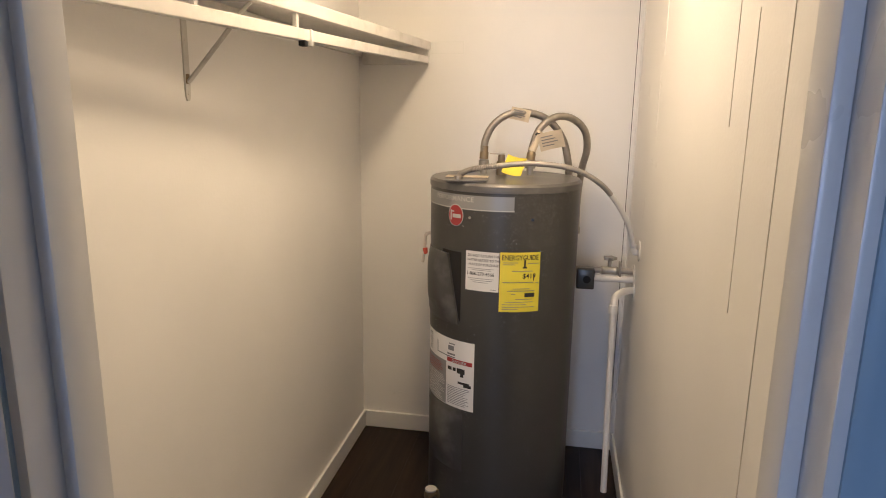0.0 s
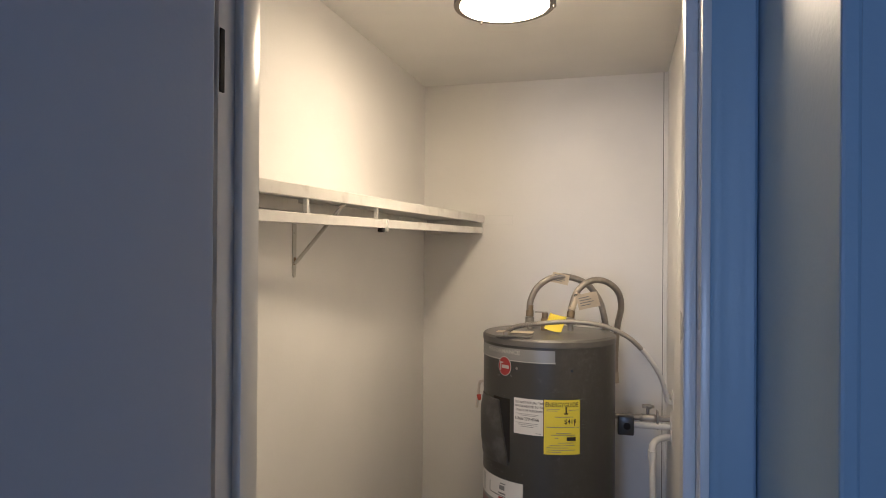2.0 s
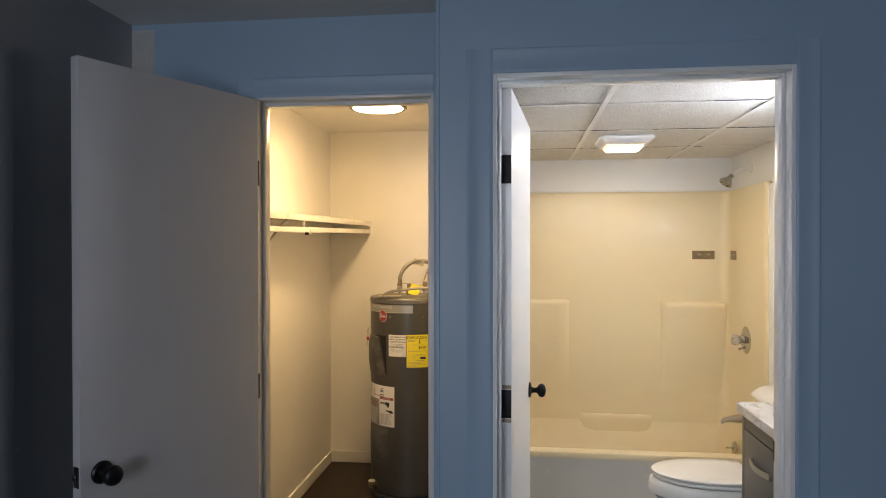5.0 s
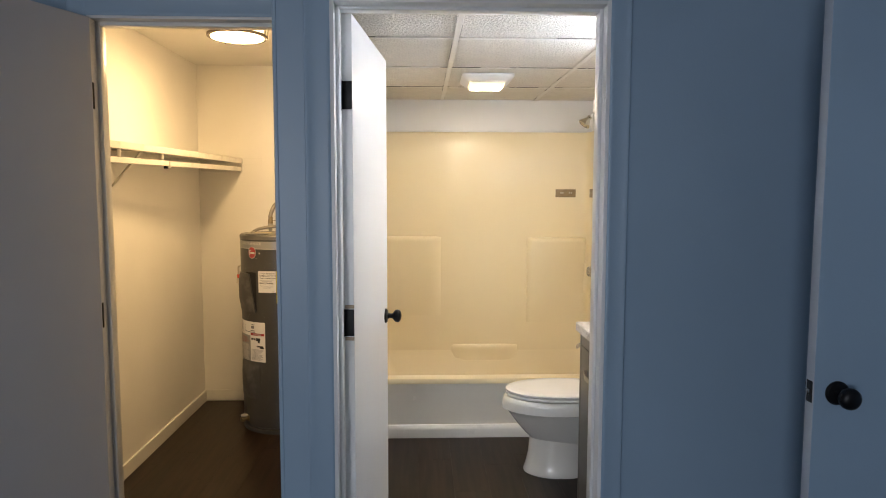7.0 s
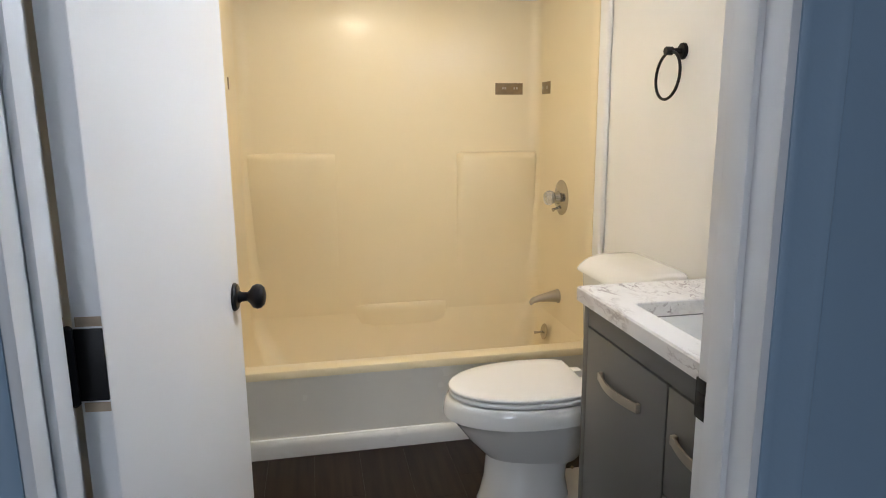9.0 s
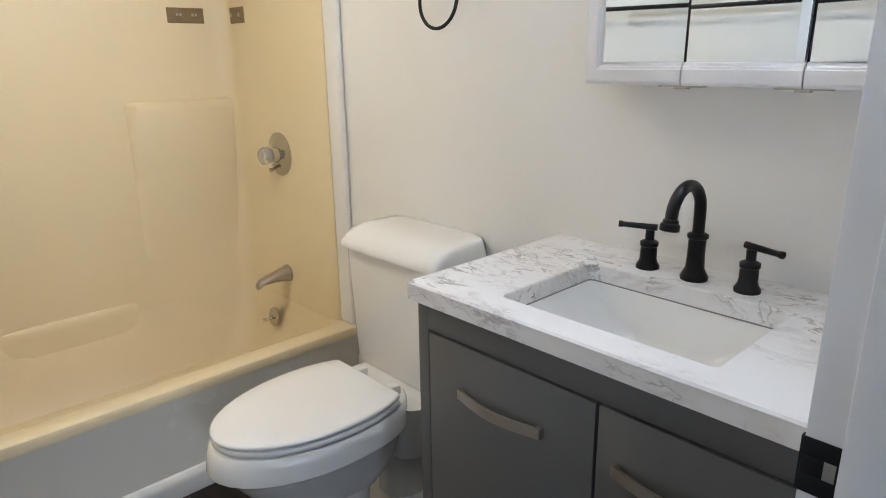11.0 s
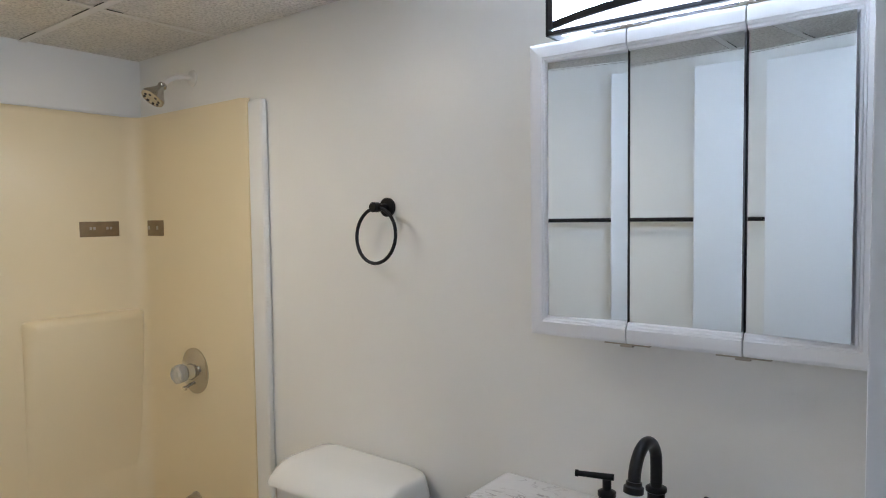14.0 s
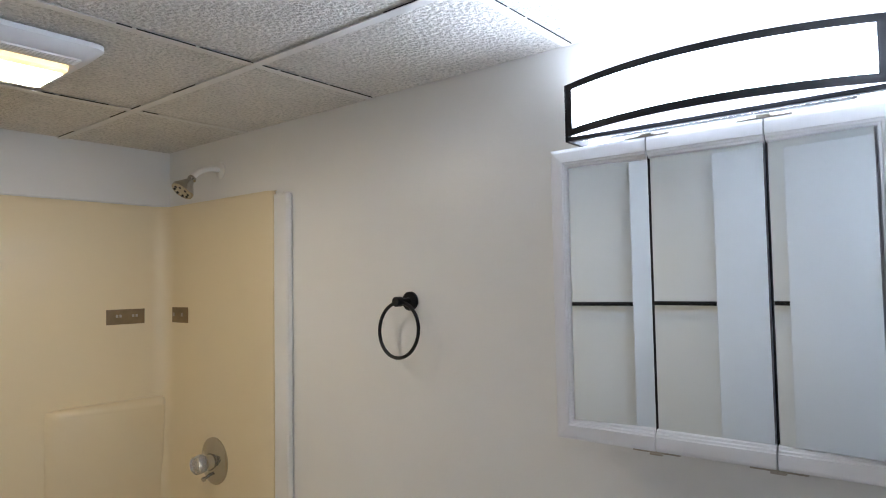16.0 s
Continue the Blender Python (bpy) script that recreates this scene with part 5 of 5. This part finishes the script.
# ---- bathroom furniture ----
def toilet():
    cy = 1.585
    t = thing("toilet", "white porcelain toilet with closed lid by the tub", "toilet", (1.45, cy, 0))

    def egg(xf, xb, hw, z, n=36, sq=0.75):
        """An elongated ring, round at the front (low x), squarer at the back."""
        cx = xf + (xb - xf) * 0.55
        out = []
        for k in range(n):
            a = 2 * math.pi * k / n
            c, s = math.cos(a), math.sin(a)
            if c < 0:
                x = cx + (cx - xf) * c
                y = hw * s
            else:
                x = cx + (xb - cx) * (abs(c) ** sq)
                y = hw * (abs(s) ** 0.8) * (1 if s >= 0 else -1)
            out.append((x, cy + y, z))
        return out

    bm = bmesh.new()
    loft(bm, [egg(1.19, 1.50, 0.092, 0.165), egg(1.150, 1.53, 0.116, 0.205), egg(1.105, 1.55, 0.140, 0.255), egg(1.066, 1.56, 0.160, 0.308), egg(1.040, 1.565, 0.175, 0.341),
              egg(1.022, 1.575, 0.188, 0.347), egg(1.022, 1.575, 0.188, 0.352), egg(1.026, 1.575, 0.186, 0.385), egg(1.034, 1.575, 0.181, 0.404), egg(1.042, 1.57, 0.176, 0.410)])
    wpart("bowl", bm, PORCELAIN, t)
    bm = bmesh.new()
    loft(bm, [egg(1.140, 1.47, 0.128, 0.0), egg(1.140, 1.47, 0.130, 0.012), egg(1.150, 1.46, 0.122, 0.035), egg(1.164, 1.45, 0.106, 0.10), egg(1.172, 1.46, 0.100, 0.19)])
    wpart("pedestal", bm, PORCELAIN, t)
    wpart("trapway", tube(bmesh.new(), smooth_path([(1.40, cy, 0.17), (1.47, cy, 0.235), (1.545, cy, 0.235), (1.60, cy, 0.16), (1.61, cy, 0.075), (1.61, cy, 0.012)], 6), 0.074, 20), PORCELAIN, t)
    bm = bmesh.new()
    loft(bm, [rrect(1.53, cy, 0.135, 0.112, 0.06, 0.0), rrect(1.53, cy, 0.135, 0.112, 0.06, 0.018), rrect(1.53, cy, 0.120, 0.095, 0.05, 0.034)])
    wpart("foot", bm, PORCELAIN, t)
    def ring_plate(xf, xb, hw, z0, z1, dome=0.0):
        """A seat or lid outline with a straight back edge and softened rims."""
        def line(inset, z):
            pts = [p for p in egg(xf + inset, xb + 0.08, hw - inset, z, 48, 0.9)]
            return [(min(p[0], xb - inset), p[1], z) for p in pts]
        bm = bmesh.new()
        rings = [line(0.010, z0), line(0.002, z0 + 0.002), line(0.0, z0 + 0.005), line(0.0, z1 - 0.005), line(0.002, z1 - 0.002), line(0.007, z1)]
        if dome:
            rings += [line(0.05, z1 + dome * 0.6), line(0.12, z1 + dome)]
        return loft(bm, rings)

    wpart("seat", ring_plate(1.043, 1.500, 0.178, 0.4135, 0.4300), SEAT, t)
    wpart("lid", ring_plate(1.041, 1.498, 0.178, 0.4335, 0.4470, 0.0025), SEAT, t)
    for sy in (-0.06, 0.06):
        wpart("bumper", box(bmesh.new(), 1.075, 1.090, cy + sy - 0.008, cy + sy + 0.008, 0.4295, 0.4340, 0.001), SEAT, t)
        wpart("bumper", box(bmesh.new(), 1.075, 1.090, cy + sy - 0.008, cy + sy + 0.008, 0.4095, 0.4140, 0.001), SEAT, t)
    for s in (-0.075, 0.075):
        wpart("seat_hinge", box(bmesh.new(), 1.494, 1.540, cy + s - 0.020, cy + s + 0.020, 0.408, 0.436, 0.005), SEAT, t)
    bm = bmesh.new()
    loft(bm, [rrect(1.600, cy, 0.07, 0.12, 0.05, 0.20), rrect(1.605, cy, 0.085, 0.14, 0.05, 0.30), rrect(1.62, cy, 0.115, 0.16, 0.05, 0.358), rrect(1.635, cy, 0.125, 0.17, 0.05, 0.386)])
    wpart("tank_shelf", bm, PORCELAIN, t)
    bm = bmesh.new()
    ty = cy + 0.023
    loft(bm, [rrect(1.697, ty, 0.086, 0.186, 0.03, 0.386), rrect(1.697, ty, 0.092, 0.195, 0.034, 0.404), rrect(1.693, ty, 0.099, 0.205, 0.032, 0.756), rrect(1.693, ty, 0.094, 0.200, 0.032, 0.760)])
    wpart("tank", bm, PORCELAIN, t)
    bm = bmesh.new()
    # the lid's front rolls down to a thin lower edge
    lid = [(1.586, 0.208, 0.026, 0.7605), (1.578, 0.219, 0.030, 0.766), (1.578, 0.2195, 0.030, 0.772), (1.584, 0.2170, 0.032, 0.785), (1.597, 0.213, 0.034, 0.799), (1.616, 0.210, 0.036, 0.812), (1.643, 0.204, 0.036, 0.821), (1.672, 0.193, 0.034, 0.825), (1.71, 0.16, 0.03, 0.826)]
    loft(bm, [rrect((xf + 1.796) / 2, ty, (1.796 - xf) / 2, hy, rad, z) for xf, hy, rad, z in lid])
    wpart("tank_lid", bm, PORCELAIN, t)
    for s in (-1, 1):
        wpart("floor_bolt", turned(bmesh.new(), (1.53, cy + s * 0.094, 0.026), (0, 0, 1), [(0, 0), (0.010, 0), (0.010, 0.003), (0.006, 0.004), (0.006, 0.014), (0, 0.015)], 8), BRASS, t, "tarnished floor bolt")
    return t


toilet()

VY0, VY1, VX0, VTOP = 0.405, 1.160, 1.324, 0.842


def bow_handle(parent, y0, y1, z):
    """A flat bow pull that bulges from two square feet."""
    bm = bmesh.new()
    rings = []
    n = 14
    for k in range(n + 1):
        u = k / n
        y = y0 + (y1 - y0) * u
        out = 0.012 + 0.016 * math.sin(math.pi * u)
        rings.append([(VX0 - out, y, z - 0.0105), (VX0 - out, y, z + 0.0105), (VX0 - out + 0.005, y, z + 0.0105), (VX0 - out + 0.005, y, z - 0.0105)])
    loft(bm, rings)
    for y in (y0, y1):
        box(bm, VX0 - 0.0125, VX0 - 0.0005, y - 0.006, y + 0.006, z - 0.0105, z + 0.0105, 0.001)
    return wpart("handle", bm, NICKEL, parent, "brushed nickel bow handle")


def vanity():
    v = thing("vanity_cabinet", "dark grey painted vanity cabinet with shaker front", "vanity", ((VX0 + BAX1) / 2, (VY0 + VY1) / 2, 0))
    wpart("carcass", boxes([(VX0 + 0.022, BAX1 - 0.001, VY1 - 0.018, VY1, 0.0, VTOP), (VX0 + 0.022, BAX1 - 0.001, VY0, VY0 + 0.018, 0.0, VTOP), (VX0 + 0.022, BAX1 - 0.001, VY0 + 0.018, VY1 - 0.018, 0.09, 0.108), (BAX1 - 0.012, BAX1 - 0.001, VY0 + 0.018, VY1 - 0.018, 0.108, VTOP - 0.2)]), VANITY, v)
    ds, dz = 0.727, 0.781
    wpart("face_frame", boxes([(VX0 + 0.002, VX0 + 0.022, VY1 - 0.030, VY1, 0.0, VTOP), (VX0 + 0.002, VX0 + 0.022, VY0, VY0 + 0.020, 0.0, VTOP), (VX0 + 0.002, VX0 + 0.022, VY0 + 0.020, VY1 - 0.030, dz, VTOP), (VX0 + 0.002, VX0 + 0.022, VY0 + 0.020, VY1 - 0.030, 0.0, 0.085)], 0.0012), VANITY, v)
    wpart("inner_shadow", box(bmesh.new(), VX0 + 0.018, VX0 + 0.0215, VY0 + 0.0205, VY1 - 0.0305, 0.0855, dz - 0.0005), DARKGAP, v)
    d = wpart("door", box(bmesh.new(), VX0, VX0 + 0.018, ds + 0.003, VY1 - 0.034, 0.089, dz - 0.004, 0.0012), VANITY, v)
    bow_handle(d, 0.838, 1.028, 0.678)
    zs = (0.089, 0.312, 0.535, dz)
    for z0, z1 in zip(zs, zs[1:]):
        w = wpart("drawer_front", box(bmesh.new(), VX0, VX0 + 0.018, VY0 + 0.024, ds - 0.003, z0 + 0.002, z1 - 0.004, 0.0012), VANITY, v)
        bow_handle(w, 0.492, 0.684, z1 - 0.103)
    return v


vanity()


def vanity_top():
    t = thing("vanity_countertop", "white stone countertop with dark purplish veins", "countertop", (1.55, 0.78, VTOP))
    x0, x1, y0, y1 = 1.306, BAX1 - 0.001, BAY0 + 0.004, 1.170
    cx, cy, hx, hy = (x0 + x1) / 2, (y0 + y1) / 2, (x1 - x0) / 2, (y1 - y0) / 2
    sx, sy, shx, shy = 1.518, 0.773, 0.144, 0.204
    zb, zt = VTOP, VTOP + 0.038
    bm = bmesh.new()
    loft(bm, [rrect(cx, cy, hx, hy, 0.004, zb), rrect(cx, cy, hx, hy, 0.004, zt - 0.004), rrect(cx, cy, hx - 0.004, hy - 0.004, 0.004, zt),
              rrect(sx, sy, shx + 0.002, shy + 0.002, 0.014, zt), rrect(sx, sy, shx, shy, 0.013, zt - 0.003), rrect(sx, sy, shx, shy, 0.013, zb)], loop=True)
    wpart("slab", bm, STONE, t, "", False)
    b = thing("sink_basin", "white porcelain undermount sink basin", "sink", (sx, sy, zb))
    bm = bmesh.new()
    loft(bm, [rrect(sx, sy, shx + 0.02, shy + 0.02, 0.013, zb - 0.0005), rrect(sx, sy, shx + 0.001, shy + 0.001, 0.013, zb - 0.0005), rrect(sx, sy, shx - 0.003, shy - 0.012, 0.02, zb - 0.015), rrect(sx, sy, shx - 0.006, shy - 0.045, 0.03, zb - 0.05), rrect(sx, sy, shx - 0.012, shy - 0.085, 0.035, zb - 0.085),
              rrect(sx, sy, shx - 0.035, shy - 0.125, 0.04, zb - 0.105), rrect(sx, sy, 0.03, 0.03, 0.03, zb - 0.112)], cap0=False)
    wpart("bowl", bm, PORCELAIN, b)
    bm = bmesh.new()
    loft(bm, [rrect(sx, sy, shx + 0.0004, shy + 0.0004, 0.013, zb + 0.0016), rrect(sx, sy, shx - 0.0010, shy - 0.0010, 0.013, zb + 0.0010), rrect(sx, sy, shx - 0.0012, shy - 0.0012, 0.013, zb - 0.0012), rrect(sx, sy, shx + 0.0004, shy + 0.0004, 0.013, zb - 0.0012)], loop=True)
    wpart("caulk_line", bm, GREYINK, b, "grey caulk joint under the stone")
    wpart("drain", disc(bmesh.new(), (sx, sy, zb - 0.112), (0, 0, 1), 0.022, 0.003), BLACK, b, "black sink drain")
    return t


vanity_top()


def faucet():
    x, y, z = 1.712, 0.772, VTOP + 0.038
    f = thing("faucet", "matte black widespread faucet with a gooseneck spout", "faucet", (x, y, z))
    wpart("spout_base", turned(bmesh.new(), (x, y, z), (0, 0, 1), [(0, 0), (0.026, 0), (0.027, 0.006), (0.024, 0.012), (0.018, 0.024), (0.0165, 0.05), (0.0165, 0.082), (0.020, 0.085), (0.020, 0.091), (0.015, 0.094), (0, 0.094)], 28), BLACK, f)
    pts = [(x, y, z + 0.09), (x, y, z + 0.122)]
    for k in range(1, 12):
        a = math.pi * k / 12 * 1.08
        pts.append((x - 0.057 + 0.057 * math.cos(a), y, z + 0.137 + 0.057 * math.sin(a)))
    sp = wpart("spout", tube(bmesh.new(), smooth_path(pts, 3), 0.0113, 16), BLACK, f)
    e = Vector(pts[-1])
    d = (e - Vector(pts[-2])).normalized()
    wpart("aerator", turned(bmesh.new(), e - d * 0.002, d, [(0, 0), (0.014, 0), (0.0145, 0.006), (0.018, 0.009), (0.018, 0.020), (0.014, 0.022), (0, 0.022)], 20), BLACK, sp)
    for hy, way in ((0.874, 1), (0.669, -1)):
        h = wpart("handle_base", turned(bmesh.new(), (x + 0.002, hy, z), (0, 0, 1), [(0, 0), (0.024, 0), (0.024, 0.006), (0.0195, 0.013), (0.0172, 0.020), (0.0165, 0.046), (0.0185, 0.048), (0.0185, 0.056), (0.0125, 0.059), (0.009, 0.061), (0.009, 0.082), (0, 0.082)], 24), BLACK, f)
        w = Vector((-0.30, 0.95 * way, 0)).normalized()
        c = Vector((x + 0.002, hy, z + 0.087))
        lever = [c - w * 0.014, c + w * 0.02, c + w * 0.056, c + w * 0.058, c + w * 0.064]
        wpart("lever", tube(bmesh.new(), [tuple(p) for p in lever], [0.0068, 0.0062, 0.0056, 0.007, 0.007], 12), BLACK, h)
    return f


faucet()


def towel_ring():
    y, z = 1.546, 1.527
    t = thing("towel_ring", "matte black towel ring on the wall", "towel ring", (BAX1, y, z))
    wpart("rose", turned(bmesh.new(), (BAX1, y, z), (-1, 0, 0), [(0, 0), (0.026, 0), (0.026, 0.008), (0.023, 0.011), (0.010, 0.012), (0.009, 0.04), (0.0135, 0.042), (0.0135, 0.062), (0.011, 0.065), (0, 0.065)], 28), BLACK, t)
    ring = [(BAX1 - 0.052 + 0.006 * math.cos(a), y + 0.071 * math.sin(a), z - 0.076 + 0.074 * math.cos(a)) for a in [2 * math.pi * k / 48 for k in range(48)]]
    wpart("ring", tube(bmesh.new(), ring, 0.0048, 12, closed=True), BLACK, t)
    return t


towel_ring()


def towel_bar():
    z, y0, y1, x = 1.476, 1.10, 1.69, BAX0
    t = thing("towel_bar", "matte black towel bar on the bathroom wall", "towel bar", (x, (y0 + y1) / 2, z))
    for y in (y0, y1):
        wpart("post", turned(bmesh.new(), (x, y, z), (1, 0, 0), [(0, 0), (0.026, 0), (0.026, 0.008), (0.010, 0.012), (0.009, 0.055), (0.012, 0.057), (0.012, 0.072), (0, 0.074)], 24), BLACK, t)
    wpart("bar", tube(bmesh.new(), [(x + 0.062, y0 - 0.03, z), (x + 0.062, y1 + 0.03, z)], 0.0085, 14), BLACK, t)
    for y in (y0 - 0.032, y1 + 0.032):
        wpart("end_ball", turned(bmesh.new(), (x + 0.062, y - 0.012, z), (0, 1, 0), [(0, 0), (0.008, 0.002), (0.0115, 0.01), (0.0115, 0.016), (0.008, 0.023), (0, 0.025)], 14), BLACK, t)
    return t


towel_bar()


def medicine_cabinet():
    xf, y0, y1, z0, z1 = 1.684, 0.409, 1.034, 1.250, 1.853
    c = thing("medicine_cabinet", "white framed mirror cabinet with three doors", "mirror cabinet", (BAX1, (y0 + y1) / 2, z0))
    wpart("body", box(bmesh.new(), xf + 0.024, BAX1 - 0.001, y0 + 0.004, y1 - 0.004, z0 + 0.004, z1 - 0.004, 0.002), CAB, c)
    splits = (y1, 0.823, 0.613, y0)
    # section across a frame member: distance from the outer edge, depth of the face
    section = ((0.0, 0.019), (0.0, 0.006), (0.004, 0.002), (0.009, 0.0005), (0.0285, 0.0), (0.030, 0.002), (0.0335, 0.0025), (0.0355, 0.0055), (0.0395, 0.006), (0.042, 0.010), (0.042, 0.019))

    def member(ya, yb, z, way, mitre_a, mitre_b):
        bm = bmesh.new()
        return loft(bm, [[(xf + d, (ya - u) if mitre_a else ya, z + way * u) for u, d in section], [(xf + d, (yb + u) if mitre_b else yb, z + way * u) for u, d in section]])

    def upright(y, way):
        bm = bmesh.new()
        return loft(bm, [[(xf + d, y + way * u, z0 + u) for u, d in section], [(xf + d, y + way * u, z1 - u) for u, d in section]])

    tilts = (5.5, -1.2, -6.2)
    for k in range(3):
        ya, yb = splits[k], splits[k + 1]
        ya -= 0.0 if k == 0 else 0.0014
        yb += 0.0 if k == 2 else 0.0014
        fr = 0.036
        left = fr if k == 0 else 0.002
        right = fr if k == 2 else 0.002
        door = wpart("door", box(bmesh.new(), xf + 0.019, xf + 0.0225, yb, ya, z0 + 0.002, z1 - 0.002), CAB, c, "white door backing")
        wpart("rail", member(ya, yb, z0, 1, k == 0, k == 2), CAB, door)
        wpart("rail", member(ya, yb, z1, -1, k == 0, k == 2), CAB, door)
        zi0, zi1 = z0 + fr, z1 - fr
        ga, gb = ya - left, yb + right
        if k == 0:
            wpart("stile", upright(ya, -1), CAB, door)
        if k == 2:
            wpart("stile", upright(yb, 1), CAB, door)
        ma, mb = ga - (0.007 if k == 0 else 0), gb + (0.007 if k == 2 else 0)
        mid = (ma + mb) / 2
        bm = bmesh.new()
        box(bm, -0.0015, 0.0015, -(ma - mb) / 2, (ma - mb) / 2, zi0 + 0.006, zi1 - 0.006)
        bmesh.ops.transform(bm, matrix=pose(xf + (0.0115, 0.0115, 0.0030)[k], mid, 0, 0, 0, tilts[k]), verts=bm.verts)
        wpart("mirror", bm, MIRROR, door, "mirror glass set at a slight angle", False)
        if k < 2:
            wpart("edge_strip", box(bmesh.new(), xf + 0.011, xf + 0.020, splits[k + 1] - 0.0010, splits[k + 1] + 0.0010, z0 + 0.003, z1 - 0.003), DARKGAP, c, "dark gap between the doors")
            for z, s in ((z0, -1), (z1, 1)):
                wpart("pivot_hinge", boxes([(xf + 0.004, xf + 0.016, splits[k + 1] - 0.045, splits[k + 1] + 0.045, z, z + s * 0.0025), (xf + 0.002, xf + 0.018, splits[k + 1] - 0.012, splits[k + 1] + 0.012, z + s * 0.0025, z + s * 0.006)]), NICKEL, c, "small metal pivot hinge")
    return c


medicine_cabinet()


def vanity_light():
    y0, y1, z0, z1 = 0.425, 1.008, 1.872, 1.996
    l = thing("vanity_light", "bowed white vanity lamp with black rails, lit", "wall lamp", (BAX1, (y0 + y1) / 2, z0))
    n = 22

    def front(u, inset=0.0):
        return 1.712 + inset - 0.070 * (1 - (2 * u - 1) ** 2)

    wpart("back_plate", box(bmesh.new(), BAX1 - 0.022, BAX1 - 0.0005, y0 + 0.06, y1 - 0.06, z0 + 0.015, z1 - 0.015, 0.003), BLACK, l)
    def row(k):
        return y0 + 0.01 + (y1 - y0 - 0.02) * k / n

    bm = bmesh.new()
    a, b = z0 + 0.015, z1 - 0.012
    loft(bm, [[(front(k / n, 0.006), row(k), a), (front(k / n, 0.006), row(k), b), (front(k / n, 0.008), row(k), b), (front(k / n, 0.008), row(k), a)] for k in range(n + 1)])
    wpart("diffuser", bm, BATH_GLOW, l, "glowing white acrylic diffuser")
    bm = bmesh.new()
    loft(bm, [[(front(k / n, 0.0085), row(k), b - 0.003), (front(k / n, 0.0085), row(k), b - 0.001), (1.77, row(k), b - 0.001), (1.77, row(k), b - 0.003)] for k in range(n + 1)])
    wpart("diffuser_top", bm, BATH_TOP, l, "dimmer glowing top of the diffuser")
    bm = bmesh.new()
    loft(bm, [[(front(k / n, 0.007), row(k), a - 0.001), (front(k / n, 0.007), row(k), a - 0.003), (1.77, row(k), a - 0.003), (1.77, row(k), a - 0.001)] for k in range(n + 1)])
    wpart("diffuser_underside", bm, BATH_UNDER, l, "dimmer glowing underside of the diffuser")
    for a, b in ((z0 + 0.012, z0 + 0.027), (z1 - 0.014, z1)):
        bm = bmesh.new()
        loft(bm, [[(front(k / n), y0 + (y1 - y0) * k / n, a), (front(k / n), y0 + (y1 - y0) * k / n, b), (front(k / n, 0.005), y0 + (y1 - y0) * k / n, b), (front(k / n, 0.005), y0 + (y1 - y0) * k / n, a)] for k in range(n + 1)])
        wpart("rail", bm, BLACK, l, "black curved rail")
    for y in (y0, y1 - 0.008):
        wpart("end_plate", box(bmesh.new(), 1.709, BAX1 - 0.001, y, y + 0.008, z0, z1, 0.001), BLACK, l)
    for ya, yb in ((y0, y0 + 0.020), (y1 - 0.020, y1)):
        bm = bmesh.new()
        loft(bm, [[(front((y - y0) / (y1 - y0)) - 0.0005, y, z0 + 0.0125), (front((y - y0) / (y1 - y0)) - 0.0005, y, z1 - 0.0005), (front((y - y0) / (y1 - y0), 0.0045), y, z1 - 0.0005), (front((y - y0) / (y1 - y0), 0.0045), y, z0 + 0.0125)] for y in (ya, yb)])
        wpart("end_bar", bm, BLACK, l, "black upright bar of the front frame")
    wpart("lower_rail", box(bmesh.new(), 1.705, 1.719, y0 + 0.008, y1 - 0.008, z0, z0 + 0.009, 0.001), BLACK, l)
    return l


vanity_light()

# bathroom baseboard behind vanity and by the door
structure("baseboard", boxes([(BAX1 - 0.012, BAX1, VY1 + 0.015, TUBF - 0.016, 0, 0.078), (BAX0, BAX0 + 0.012, BAY0, TUBF - 0.016, 0, 0.078)], 0.003), WHITE_TRIM, "white painted bathroom baseboard", "baseboard")
# window frame in the room behind
wf = thing("window_1", "plain white window frame in the room end wall", "window", (-0.56, RY0, 0.8))
tagged(wf, kind="structure")
for x0, x1, z0, z1 in ((-0.99, -0.95, 0.8, 2.0), (-0.17, -0.13, 0.8, 2.0), (-0.95, -0.17, 0.8, 0.84), (-0.95, -0.17, 1.96, 2.0), (-0.95, -0.17, 1.38, 1.42)):
    wpart("window_frame", box(bmesh.new(), x0, x1, RY0 - 0.09, RY0 - 0.02, z0, z1, 0.003), CAB, wf)
# print and specks are too fine to be counted
for o in bpy.data.objects:
    if o.name.split(".")[0] in ("small_print", "fine_print", "red_print", "pictogram", "seal", "arrow", "badge_mark", "print", "band_text"):
        tagged(o, kind="stuff")

# ---- floor ----
floor = structure("floor", boxes([(RX0 - 0.1, RX1 + 0.1, RY0 - 0.1, 3.1, -0.12, -0.006)]), DARKGAP, "dark brown wood-look plank floor", "floor")


def planks():
    """Boards that run along y through closet and bathroom, with hairline joints."""
    width, length, gap = 0.178, 1.22, 0.00015
    shared = {}
    rng = random.Random(4)
    x = RX0
    while x < 1.86:
        y = -0.45 - rng.random() * length
        x1 = min(x + width, 1.86)
        while y < 2.84:
            y0, y1 = max(y, -0.4), min(y + length, 2.84)
            if y1 - y0 > 0.03:
                key = (round(x1 - x, 3), round(y1 - y0, 3))
                if key not in shared:
                    bm = bmesh.new()
                    box(bm, gap, x1 - x - gap, gap, y1 - y0 - gap, -0.006, 0.0, bevel=0.0003, seg=1)
                    shared[key] = finish(bm, "plank", PLANK)
                ob = new("plank", shared[key])
                ob.location = (x, y0, 0)
                ob.parent = floor
            y += length
        x += width


planks()
